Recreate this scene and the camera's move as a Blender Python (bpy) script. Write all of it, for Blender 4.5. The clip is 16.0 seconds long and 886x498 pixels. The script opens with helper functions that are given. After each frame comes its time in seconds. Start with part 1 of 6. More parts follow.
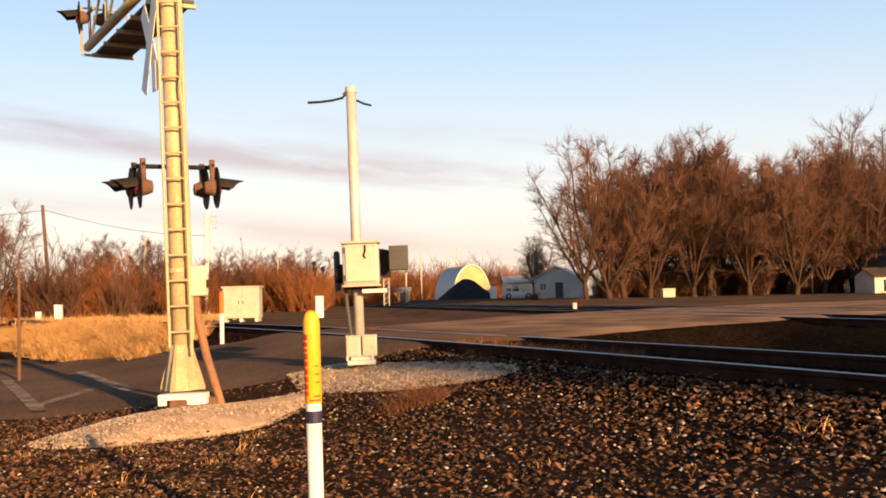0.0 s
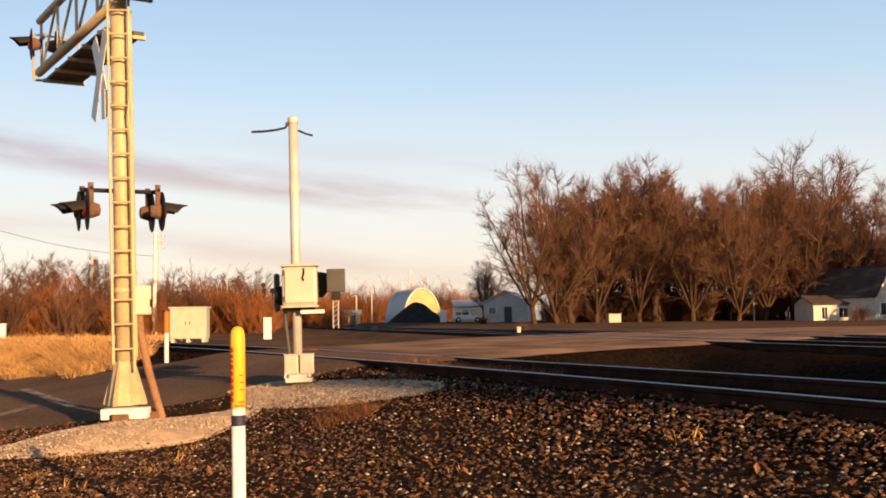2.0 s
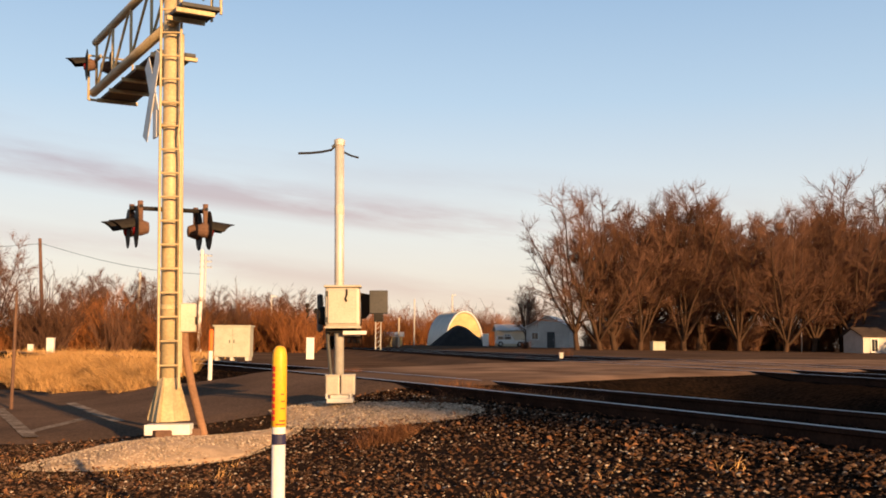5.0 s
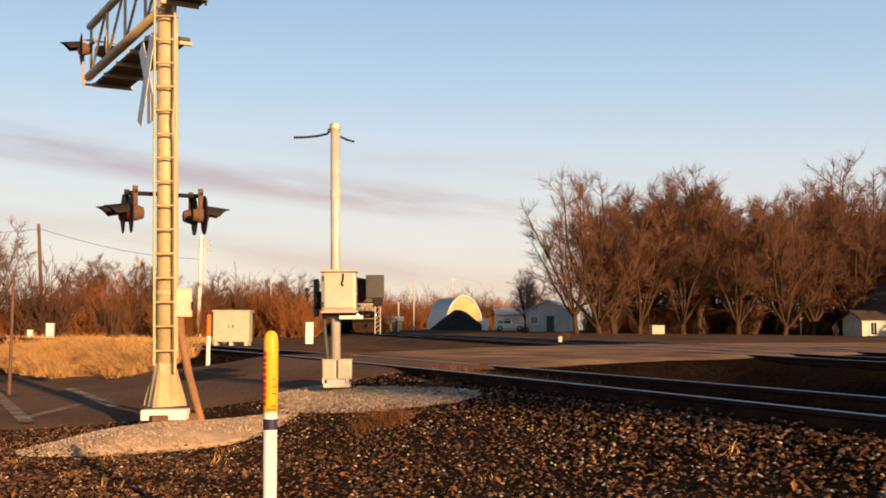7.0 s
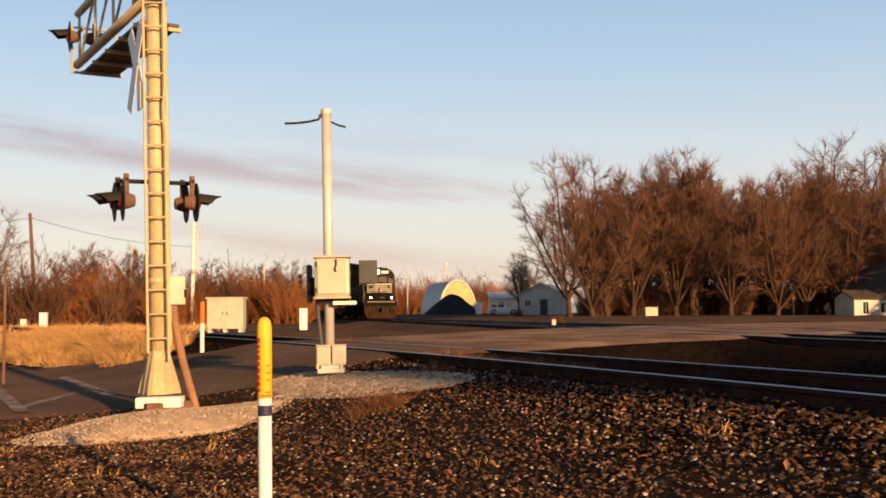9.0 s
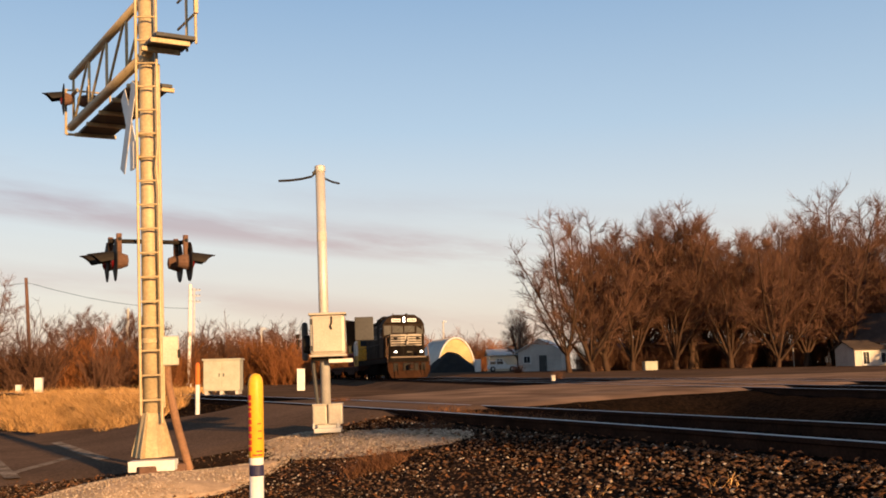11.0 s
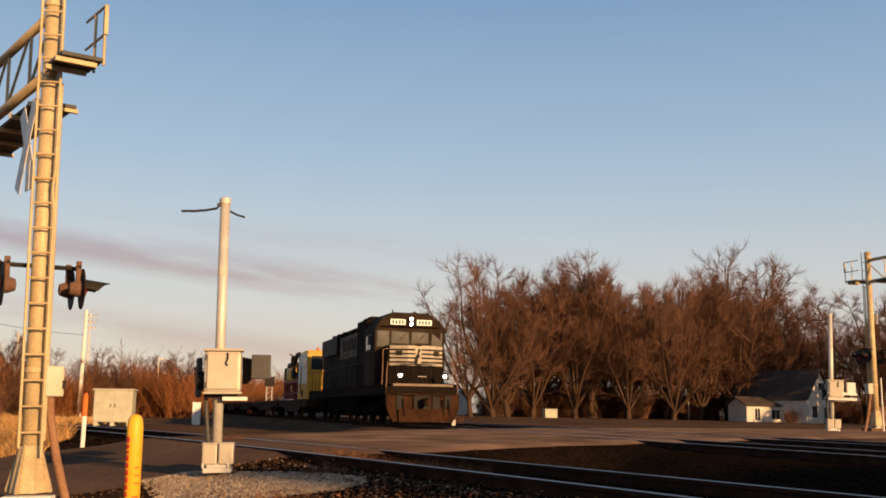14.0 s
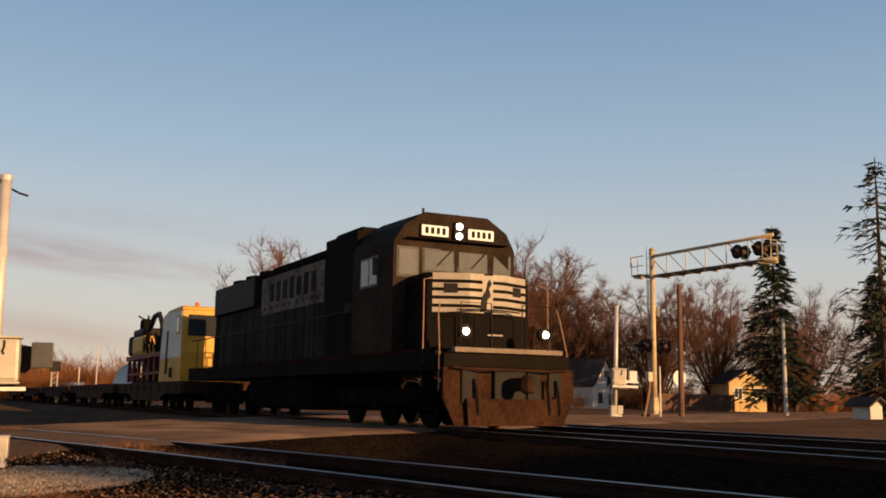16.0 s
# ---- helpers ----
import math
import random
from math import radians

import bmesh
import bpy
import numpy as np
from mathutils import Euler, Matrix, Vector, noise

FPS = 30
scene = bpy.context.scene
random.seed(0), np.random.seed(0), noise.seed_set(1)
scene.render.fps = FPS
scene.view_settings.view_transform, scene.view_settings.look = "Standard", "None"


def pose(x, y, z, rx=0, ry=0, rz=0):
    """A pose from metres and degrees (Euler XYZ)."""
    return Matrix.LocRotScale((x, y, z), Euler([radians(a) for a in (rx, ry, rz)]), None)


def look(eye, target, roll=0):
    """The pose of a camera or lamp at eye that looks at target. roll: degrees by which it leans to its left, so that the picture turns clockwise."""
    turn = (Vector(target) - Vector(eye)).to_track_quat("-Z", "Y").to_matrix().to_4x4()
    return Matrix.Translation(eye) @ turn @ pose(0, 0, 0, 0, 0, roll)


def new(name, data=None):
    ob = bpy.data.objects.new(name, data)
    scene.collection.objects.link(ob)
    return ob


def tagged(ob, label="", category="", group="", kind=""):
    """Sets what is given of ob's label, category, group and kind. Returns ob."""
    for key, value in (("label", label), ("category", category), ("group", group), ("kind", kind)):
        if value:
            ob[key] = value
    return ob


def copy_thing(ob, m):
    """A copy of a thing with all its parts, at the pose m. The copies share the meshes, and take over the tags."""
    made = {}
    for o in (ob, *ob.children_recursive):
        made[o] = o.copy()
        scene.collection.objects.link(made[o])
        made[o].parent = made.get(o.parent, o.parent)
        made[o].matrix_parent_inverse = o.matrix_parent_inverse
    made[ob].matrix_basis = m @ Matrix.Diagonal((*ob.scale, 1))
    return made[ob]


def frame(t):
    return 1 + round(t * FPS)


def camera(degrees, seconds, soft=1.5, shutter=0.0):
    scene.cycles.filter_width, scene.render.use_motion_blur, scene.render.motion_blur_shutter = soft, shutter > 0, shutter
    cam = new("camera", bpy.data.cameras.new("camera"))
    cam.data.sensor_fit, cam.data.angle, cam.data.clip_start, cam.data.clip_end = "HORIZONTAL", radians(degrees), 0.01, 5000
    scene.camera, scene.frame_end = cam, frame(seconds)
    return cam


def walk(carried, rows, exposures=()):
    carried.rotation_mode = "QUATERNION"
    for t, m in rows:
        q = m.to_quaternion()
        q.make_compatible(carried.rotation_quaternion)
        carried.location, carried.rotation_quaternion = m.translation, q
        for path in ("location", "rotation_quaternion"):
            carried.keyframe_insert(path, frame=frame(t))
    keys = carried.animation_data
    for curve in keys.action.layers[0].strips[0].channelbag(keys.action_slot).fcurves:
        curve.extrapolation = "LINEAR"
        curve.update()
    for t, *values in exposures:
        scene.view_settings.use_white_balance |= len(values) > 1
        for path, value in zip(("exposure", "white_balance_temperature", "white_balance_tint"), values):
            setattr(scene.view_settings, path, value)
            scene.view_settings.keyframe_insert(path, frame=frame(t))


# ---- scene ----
cam = camera(48.0, 16.0, soft=1.8)
PATH = [
    (0, (-0.309, 1.417, 1.441), (-0.3180, 3.4150, 1.5405), -1.43),
    (0.5, (-0.292, 1.195, 1.399), (-0.3101, 3.1947, 1.4445), -1.38),
    (1, (-0.255, 0.888, 1.426), (-0.2620, 2.8821, 1.5855), -0.13),
    (1.5, (-0.084, 0.732, 1.410), (-0.0578, 2.7290, 1.5211), 0.23),
    (2, (-0.076, 0.691, 1.411), (0.0115, 2.6842, 1.5555), -0.84),
    (2.5, (-0.107, 0.708, 1.411), (-0.0617, 2.7016, 1.5611), -0.01),
    (3, (-0.096, 0.707, 1.413), (-0.0963, 2.7002, 1.5766), 0.44),
    (3.5, (-0.081, 0.664, 1.413), (-0.0916, 2.6527, 1.6274), 0.07),
    (4, (-0.080, 0.645, 1.418), (-0.1088, 2.6341, 1.6289), 1.33),
    (4.5, (-0.066, 0.620, 1.412), (-0.0706, 2.6079, 1.6283), 0.90),
    (5, (-0.069, 0.672, 1.410), (-0.0692, 2.6626, 1.6015), 0.44),
    (7.5, (-0.019, 0.710, 1.411), (-0.0200, 2.7046, 1.5586), 0.22),
    (8, (-0.021, 0.699, 1.408), (-0.0239, 2.6946, 1.5401), 0.15),
    (8.5, (-0.014, 0.682, 1.409), (0.0057, 2.6771, 1.5481), -0.13),
    (9, (-0.019, 0.706, 1.411), (-0.0045, 2.7018, 1.5402), -0.43),
    (11.5, (0.001, 0.878, 1.377), (0.0266, 2.8545, 1.6800), -1.57),
    (12, (-0.023, 0.933, 1.428), (0.0650, 2.9007, 1.7747), 0.16),
    (12.5, (0.027, 0.880, 1.421), (0.1563, 2.8486, 1.7493), -0.60),
    (13, (0.021, 1.013, 1.422), (0.2321, 2.9733, 1.7542), 0.80),
    (13.5, (0.029, 0.955, 1.430), (0.1972, 2.9138, 1.7961), -0.12),
    (14, (0.052, 0.918, 1.433), (0.2559, 2.8811, 1.7562), 0.85),
    (14.5, (0.055, 0.894, 1.423), (0.2898, 2.8573, 1.7251), 0.39),
    (15, (0.063, 0.906, 1.436), (0.3709, 2.8568, 1.7504), 0.51),
    (15.5, (0.086, 0.880, 1.429), (0.5078, 2.8134, 1.7195), 0.34),
    (16, (0.104, 0.925, 1.499), (0.6911, 2.8131, 1.7997), 0.81),
]
walk(cam, [(t, look(eye, target, roll)) for t, eye, target, roll in PATH],
     [(0.0, 0.4), (2.5, 0.25), (5.0, 0.15), (9.0, 0.1), (11.5, 0.0), (12.5, -0.12), (14.5, -0.22), (16.0, -0.32)])

# ---- light ----
SUN_AZ, SUN_EL = radians(150), radians(11.5)   # towards the sun: behind the camera, a little to its right
sun_dir = Vector((math.sin(SUN_AZ) * math.cos(SUN_EL), math.cos(SUN_AZ) * math.cos(SUN_EL), math.sin(SUN_EL)))
sun = new("sun", bpy.data.lights.new("sun", "SUN"))
sun.data.energy, sun.data.angle, sun.data.color = 9.0, radians(0.6), (1.0, 0.57, 0.25)
sun.matrix_world = look(sun_dir * 60, (0, 0, 0))

world = bpy.data.worlds.new("evening_sky")
scene.world = world
world.use_nodes = True
wt = world.node_tree
wt.nodes.clear()


def wnode(kind, **values):
    nd = wt.nodes.new(kind)
    for key, value in values.items():
        nd.inputs[key].default_value = value
    return nd


sky = wt.nodes.new("ShaderNodeTexSky")
sky.sky_type, sky.sun_disc = "NISHITA", False
sky.sun_elevation, sky.sun_rotation = SUN_EL, SUN_AZ
sky.air_density, sky.dust_density, sky.ozone_density = 1.0, 1.2, 1.0
tc = wt.nodes.new("ShaderNodeTexCoord")
sep = wt.nodes.new("ShaderNodeSeparateXYZ")
wt.links.new(tc.outputs["Generated"], sep.inputs[0])
tilt = wt.nodes.new("ShaderNodeMath")           # the streaks slope down towards the east
tilt.operation = "MULTIPLY_ADD"
tilt.inputs[1].default_value = 0.113
wt.links.new(sep.outputs["X"], tilt.inputs[0])
wt.links.new(sep.outputs["Z"], tilt.inputs[2])
lay = wt.nodes.new("ShaderNodeCombineXYZ")
wt.links.new(sep.outputs["X"], lay.inputs[0])
wt.links.new(sep.outputs["Y"], lay.inputs[1])
wt.links.new(tilt.outputs[0], lay.inputs[2])
mapping = wt.nodes.new("ShaderNodeMapping")
mapping.inputs["Scale"].default_value = (2.6, 2.6, 17.0)
mapping.inputs["Location"].default_value = (0.3, 0.0, 0.35)
wt.links.new(lay.outputs[0], mapping.inputs[0])
cn = wnode("ShaderNodeTexNoise", Scale=1.3, Detail=6.0, Roughness=0.58)
wt.links.new(mapping.outputs[0], cn.inputs["Vector"])
cr = wt.nodes.new("ShaderNodeValToRGB")
cr.color_ramp.elements[0].position, cr.color_ramp.elements[1].position = 0.40, 0.60
wt.links.new(cn.outputs["Fac"], cr.inputs[0])
band = wt.nodes.new("ShaderNodeValToRGB")      # long low streaks, all round
for pos, val in ((0.03, 0.0), (0.052, 0.6), (0.07, 0.1), (0.102, 0.05), (0.116, 1.0), (0.130, 0.9), (0.146, 0.12), (0.165, 0.25), (0.19, 0.0)):
    el = band.color_ramp.elements.new(pos)
    el.color = (val, val, val, 1)
band.color_ramp.elements.remove(band.color_ramp.elements[-1])
wt.links.new(tilt.outputs[0], band.inputs[0])
cm = wt.nodes.new("ShaderNodeMath")
cm.operation = "MULTIPLY"
wt.links.new(cr.outputs[0], cm.inputs[0])
wt.links.new(band.outputs[0], cm.inputs[1])
warm = wt.nodes.new("ShaderNodeValToRGB")      # evening sky: cream haze low down, then pale and deeper blue
for pos, col in ((0.0, (0.80, 0.62, 0.50)), (0.045, (0.86, 0.73, 0.63)), (0.13, (0.76, 0.76, 0.75)), (0.24, (0.49, 0.63, 0.78)), (0.42, (0.23, 0.40, 0.65)), (0.62, (0.08, 0.14, 0.26)), (0.9, (0.04, 0.08, 0.16))):
    el = warm.color_ramp.elements.new(pos)
    el.color = (*col, 1)
warm.color_ramp.elements.remove(warm.color_ramp.elements[0])
warm.color_ramp.elements.remove(warm.color_ramp.elements[-1])
wt.links.new(sep.outputs["Z"], warm.inputs[0])
sky_level = wt.nodes.new("ShaderNodeVectorMath")
sky_level.operation = "SCALE"
sky_level.inputs["Scale"].default_value = 0.15
wt.links.new(sky.outputs[0], sky_level.inputs[0])
tint = wt.nodes.new("ShaderNodeMix")
tint.data_type = "RGBA"
tint.inputs["Factor"].default_value = 0.8
wt.links.new(sky_level.outputs[0], tint.inputs[6])
wt.links.new(warm.outputs[0], tint.inputs[7])
cloud = wt.nodes.new("ShaderNodeMix")
cloud.data_type, cloud.blend_type = "RGBA", "MULTIPLY"
cloud.inputs[7].default_value = (0.80, 0.65, 0.66, 1)
wt.links.new(cm.outputs[0], cloud.inputs["Factor"])
wt.links.new(tint.outputs[2], cloud.inputs[6])
bg = wnode("ShaderNodeBackground", Strength=1.0)
wt.links.new(cloud.outputs[2], bg.inputs[0])
wo = wt.nodes.new("ShaderNodeOutputWorld")
wt.links.new(bg.outputs[0], wo.inputs[0])


# ---- materials ----
def mat(name, base, rough=0.7, metal=0.0, second=None, scale=3.0, fine=40.0, bump=0.15, vary=0.0, island=0.0, glow=0.0, coat=0.0, spec=None):
    """A surface of two colours mixed by coarse and fine noise, with relief; vary: by object, island: by loose piece."""
    m = bpy.data.materials.new(name)
    m.use_nodes = True
    nt = m.node_tree
    bs = nt.nodes["Principled BSDF"]
    bs.inputs["Roughness"].default_value, bs.inputs["Metallic"].default_value = rough, metal
    bs.inputs["Coat Weight"].default_value = coat
    bs.inputs["Specular IOR Level"].default_value = (0.0 if rough >= 0.85 else 0.08 if rough > 0.6 else 0.3) if spec is None else spec
    if second is None:
        second = tuple(c * 0.7 for c in base)
    co = nt.nodes.new("ShaderNodeTexCoord")
    n1, n2 = nt.nodes.new("ShaderNodeTexNoise"), nt.nodes.new("ShaderNodeTexNoise")
    n1.inputs["Scale"].default_value, n1.inputs["Detail"].default_value = scale, 4
    n2.inputs["Scale"].default_value, n2.inputs["Detail"].default_value = fine, 3
    nt.links.new(co.outputs["Object"], n1.inputs["Vector"])
    nt.links.new(co.outputs["Object"], n2.inputs["Vector"])
    mx = nt.nodes.new("ShaderNodeMath")
    mx.operation = "MULTIPLY_ADD"
    mx.inputs[1].default_value = 0.45
    half = nt.nodes.new("ShaderNodeMath")
    half.operation = "MULTIPLY"
    half.inputs[1].default_value = 0.55
    nt.links.new(n1.outputs["Fac"], half.inputs[0])
    nt.links.new(n2.outputs["Fac"], mx.inputs[0])
    nt.links.new(half.outputs[0], mx.inputs[2])
    rp = nt.nodes.new("ShaderNodeValToRGB")
    rp.color_ramp.elements[0].position, rp.color_ramp.elements[1].position = 0.36, 0.64
    rp.color_ramp.elements[0].color, rp.color_ramp.elements[1].color = (*second, 1), (*base, 1)
    nt.links.new(mx.outputs[0], rp.inputs[0])
    out = rp.outputs[0]
    for amount, socket in ((vary, "object"), (island, "island")):
        if not amount:
            continue
        if socket == "object":
            src = nt.nodes.new("ShaderNodeObjectInfo").outputs["Random"]
        else:
            src = nt.nodes.new("ShaderNodeNewGeometry").outputs["Random Per Island"]
        mr = nt.nodes.new("ShaderNodeMapRange")
        mr.inputs["To Min"].default_value, mr.inputs["To Max"].default_value = 1 - amount, 1 + amount
        nt.links.new(src, mr.inputs["Value"])
        hs = nt.nodes.new("ShaderNodeHueSaturation")
        nt.links.new(mr.outputs[0], hs.inputs["Value"])
        nt.links.new(out, hs.inputs["Color"])
        out = hs.outputs[0]
    nt.links.new(out, bs.inputs["Base Color"])
    if bump:
        bp = nt.nodes.new("ShaderNodeBump")
        bp.inputs["Strength"].default_value, bp.inputs["Distance"].default_value = bump, 0.02
        nt.links.new(mx.outputs[0], bp.inputs["Height"])
        nt.links.new(bp.outputs[0], bs.inputs["Normal"])
    if glow:
        bs.inputs["Emission Color"].default_value = (*base, 1)
        bs.inputs["Emission Strength"].default_value = glow
    return m


def glass_mat(name, tint):
    m = mat(name, tint, 0.06, 0.0, bump=0.0)
    m.node_tree.nodes["Principled BSDF"].inputs["Specular IOR Level"].default_value = 0.6
    return m


M = dict(
    silver=mat("silver_paint", (0.55, 0.44, 0.26), 0.55, 0.1, (0.36, 0.28, 0.16), 2.5, 30, 0.08),
    galv=mat("galvanised_steel", (0.62, 0.60, 0.55), 0.5, 0.25, (0.46, 0.44, 0.40), 4, 50, 0.05),
    alum=mat("aluminium_box", (0.50, 0.46, 0.38), 0.5, 0.2, (0.36, 0.33, 0.27), 3, 40, 0.05),
    white=mat("white_paint", (0.78, 0.77, 0.73), 0.5, 0, (0.62, 0.60, 0.55), 4, 40, 0.05),
    post_white=mat("post_white", (0.80, 0.79, 0.74), 0.4, 0, (0.68, 0.66, 0.60), 5, 60, 0.03),
    yellow=mat("post_yellow", (0.80, 0.45, 0.03), 0.45, 0, (0.72, 0.36, 0.03), 6, 60, 0.03),
    red_ink=mat("red_ink", (0.60, 0.04, 0.02), 0.5, 0, (0.45, 0.03, 0.02), 20, 80, 0.0),
    navy=mat("navy_band", (0.03, 0.03, 0.08), 0.5, 0, (0.02, 0.02, 0.05), 10, 80, 0.0),
    orange=mat("orange_plastic", (0.75, 0.18, 0.03), 0.5, 0, (0.6, 0.13, 0.02), 6, 60, 0.03),
    black=mat("black_paint", (0.014, 0.013, 0.012), 0.65, 0, (0.026, 0.022, 0.019), 3, 40, 0.08, spec=0.1),
    loco_black=mat("loco_black", (0.007, 0.006, 0.005), 0.75, 0, (0.014, 0.011, 0.009), 0.9, 14, 0.05, spec=0.015),
    dusty=mat("dusty_black", (0.013, 0.011, 0.009), 0.85, 0, (0.007, 0.006, 0.005), 1.5, 18, 0.1),
    hood_dust=mat("dusty_hood", (0.046, 0.038, 0.030), 0.8, 0, (0.015, 0.013, 0.011), 0.8, 6, 0.05, spec=0.02),
    pilot=mat("dusty_pilot", (0.052, 0.025, 0.014), 0.85, 0, (0.018, 0.010, 0.007), 1.8, 12, 0.1),
    faded_hood=mat("faded_hood", (0.22, 0.18, 0.14), 0.8, 0, (0.045, 0.038, 0.031), 1.3, 7, 0.05, spec=0.03),
    beam_white=mat("dirty_white_beam", (0.26, 0.21, 0.16), 0.7, 0, (0.14, 0.11, 0.085), 2, 20, 0.05),
    grab=mat("grab_rail_paint", (0.34, 0.20, 0.11), 0.6, 0, (0.20, 0.11, 0.06), 4, 30, 0.03),
    lit_board=mat("lit_number_board", (0.85, 0.80, 0.68), 0.5, 0, (0.80, 0.74, 0.62), 6, 40, 0.0, glow=0.35),
    cab_dust=mat("dusty_cab_front", (0.040, 0.027, 0.018), 0.75, 0, (0.016, 0.012, 0.009), 1.2, 10, 0.05, spec=0.03),
    loco_white=mat("loco_white", (0.42, 0.38, 0.31), 0.55, 0, (0.29, 0.255, 0.205), 2, 30, 0.03),
    rust=mat("rusty_steel", (0.05, 0.026, 0.018), 0.85, 0.1, (0.022, 0.013, 0.010), 3, 40, 0.2),
    car_brown=mat("car_brown", (0.055, 0.024, 0.014), 0.8, 0, (0.028, 0.013, 0.009), 1.2, 14, 0.1),
    rail_top=mat("rail_top", (0.30, 0.27, 0.25), 0.38, 0.8, (0.32, 0.29, 0.27), 4, 60, 0.03),
    tie=mat("old_tie_wood", (0.026, 0.019, 0.015), 0.9, 0, (0.015, 0.011, 0.009), 5, 60, 0.3, vary=0.3),
    asphalt=mat("worn_asphalt", (0.20, 0.128, 0.085), 0.9, 0, (0.075, 0.052, 0.038), 0.35, 22, 0.3),
    road_paint=mat("worn_road_paint", (0.36, 0.29, 0.22), 0.88, 0, (0.11, 0.078, 0.055), 4, 22, 0.1),
    pipe=mat("rusty_pipe", (0.30, 0.17, 0.10), 0.8, 0, (0.18, 0.10, 0.06), 3, 30, 0.1),
    stone=mat("ballast_stone", (0.135, 0.082, 0.053), 0.9, 0, (0.058, 0.037, 0.026), 6, 60, 0.2, island=0.5),
    # darker copy of the ballast stone: the track bed's shade is in its colour
    bed_stone=mat("shaded_ballast", (0.026, 0.017, 0.012), 0.9, 0, (0.010, 0.007, 0.006), 6, 60, 0.2, island=0.7),
    leaf=mat("dead_leaf", (0.22, 0.105, 0.05), 0.85, 0, (0.10, 0.05, 0.028), 8, 60, 0.1, island=0.6),
    limestone=mat("limestone_gravel", (0.54, 0.40, 0.27), 0.92, 0, (0.37, 0.27, 0.18), 8, 70, 0.5),
    lime_stone=mat("limestone_chip", (0.54, 0.43, 0.32), 0.9, 0, (0.33, 0.27, 0.20), 8, 70, 0.2, island=0.4),
    concrete=mat("concrete", (0.55, 0.53, 0.48), 0.85, 0, (0.42, 0.40, 0.36), 3, 40, 0.2),
    straw=mat("dry_grass", (0.60, 0.37, 0.15), 0.9, 0, (0.36, 0.20, 0.08), 3, 30, 0.0, island=0.45),
    weed=mat("dead_weed", (0.20, 0.10, 0.05), 0.9, 0, (0.13, 0.06, 0.035), 3, 30, 0.0, island=0.4),
    bark=mat("bare_bark", (0.085, 0.052, 0.036), 0.9, 0, (0.045, 0.029, 0.02), 1.5, 12, 0.3),
    twig=mat("bare_twigs", (0.165, 0.090, 0.060), 0.9, 0, (0.10, 0.054, 0.037), 1.0, 8, 0.0, vary=0.25),
    brush=mat("brush_twigs", (0.30, 0.125, 0.048), 0.9, 0, (0.20, 0.083, 0.035), 0.6, 6, 0.0, vary=0.3, island=0.25),
    needle=mat("spruce_needles", (0.045, 0.055, 0.035), 0.85, 0, (0.03, 0.035, 0.022), 2, 20, 0.0, island=0.4),
    wood=mat("weathered_pole", (0.17, 0.10, 0.07), 0.9, 0, (0.10, 0.06, 0.045), 2, 25, 0.2),
    coal=mat("coal", (0.02, 0.02, 0.02), 0.8, 0, (0.035, 0.033, 0.03), 1.2, 8, 0.6),
    hut=mat("ribbed_metal", (0.55, 0.53, 0.48), 0.5, 0.3, (0.42, 0.40, 0.36), 0.5, 6, 0.05),
    hut_front=mat("straw_panel", (0.60, 0.47, 0.24), 0.8, 0, (0.40, 0.30, 0.15), 0.7, 5, 0.1),
    siding=mat("white_siding", (0.62, 0.58, 0.52), 0.65, 0, (0.46, 0.42, 0.37), 0.8, 8, 0.05),
    cream=mat("cream_siding", (0.62, 0.54, 0.40), 0.7, 0, (0.50, 0.42, 0.30), 0.8, 8, 0.05),
    tan=mat("tan_siding", (0.62, 0.44, 0.20), 0.7, 0, (0.48, 0.33, 0.15), 0.8, 8, 0.05),
    shingle=mat("dark_shingles", (0.09, 0.07, 0.06), 0.9, 0, (0.055, 0.045, 0.04), 1.0, 6, 0.2),
    tin=mat("tin_roof", (0.52, 0.50, 0.46), 0.5, 0.3, (0.38, 0.36, 0.33), 0.6, 5, 0.05),
    glass=glass_mat("dark_glass", (0.03, 0.035, 0.04)),
    cab_glass=glass_mat("cab_glass", (0.11, 0.105, 0.09)),
    lens_red=mat("red_lens", (0.22, 0.01, 0.01), 0.25, 0, bump=0),
    lens_lit=mat("lit_red_lens", (0.9, 0.03, 0.02), 0.3, 0, (0.8, 0.02, 0.02), bump=0, glow=1.2),
    lamp=mat("lit_headlight", (1.0, 0.93, 0.78), 0.3, 0, (1.0, 0.93, 0.78), bump=0, glow=14.0),
    machine=mat("machine_yellow", (0.62, 0.33, 0.025), 0.5, 0, (0.42, 0.22, 0.03), 1.5, 14, 0.05),
    machine_white=mat("machine_white", (0.70, 0.66, 0.56), 0.55, 0, (0.55, 0.50, 0.42), 1.5, 14, 0.05),
    machine_red=mat("machine_red", (0.20, 0.022, 0.016), 0.6, 0, (0.10, 0.014, 0.011), 1.5, 14, 0.05),
    green=mat("pale_green_box", (0.44, 0.45, 0.36), 0.6, 0, (0.34, 0.34, 0.27), 2, 20, 0.05),
    grey=mat("grey_panel", (0.07, 0.07, 0.068), 0.6, 0.0, (0.045, 0.045, 0.044), 3, 30, 0.05),
)


# ---- mesh helpers ----
def part(name, bm, material, parent=None, label="", smooth=False):
    me = bpy.data.meshes.new(name)
    bm.to_mesh(me)
    bm.free()
    me.materials.append(M[material] if isinstance(material, str) else material)
    if smooth:
        for p in me.polygons:
            p.use_smooth = True
    ob = new(name, me)
    if parent is not None:
        ob.parent = parent
    if label:
        tagged(ob, label)
    return ob


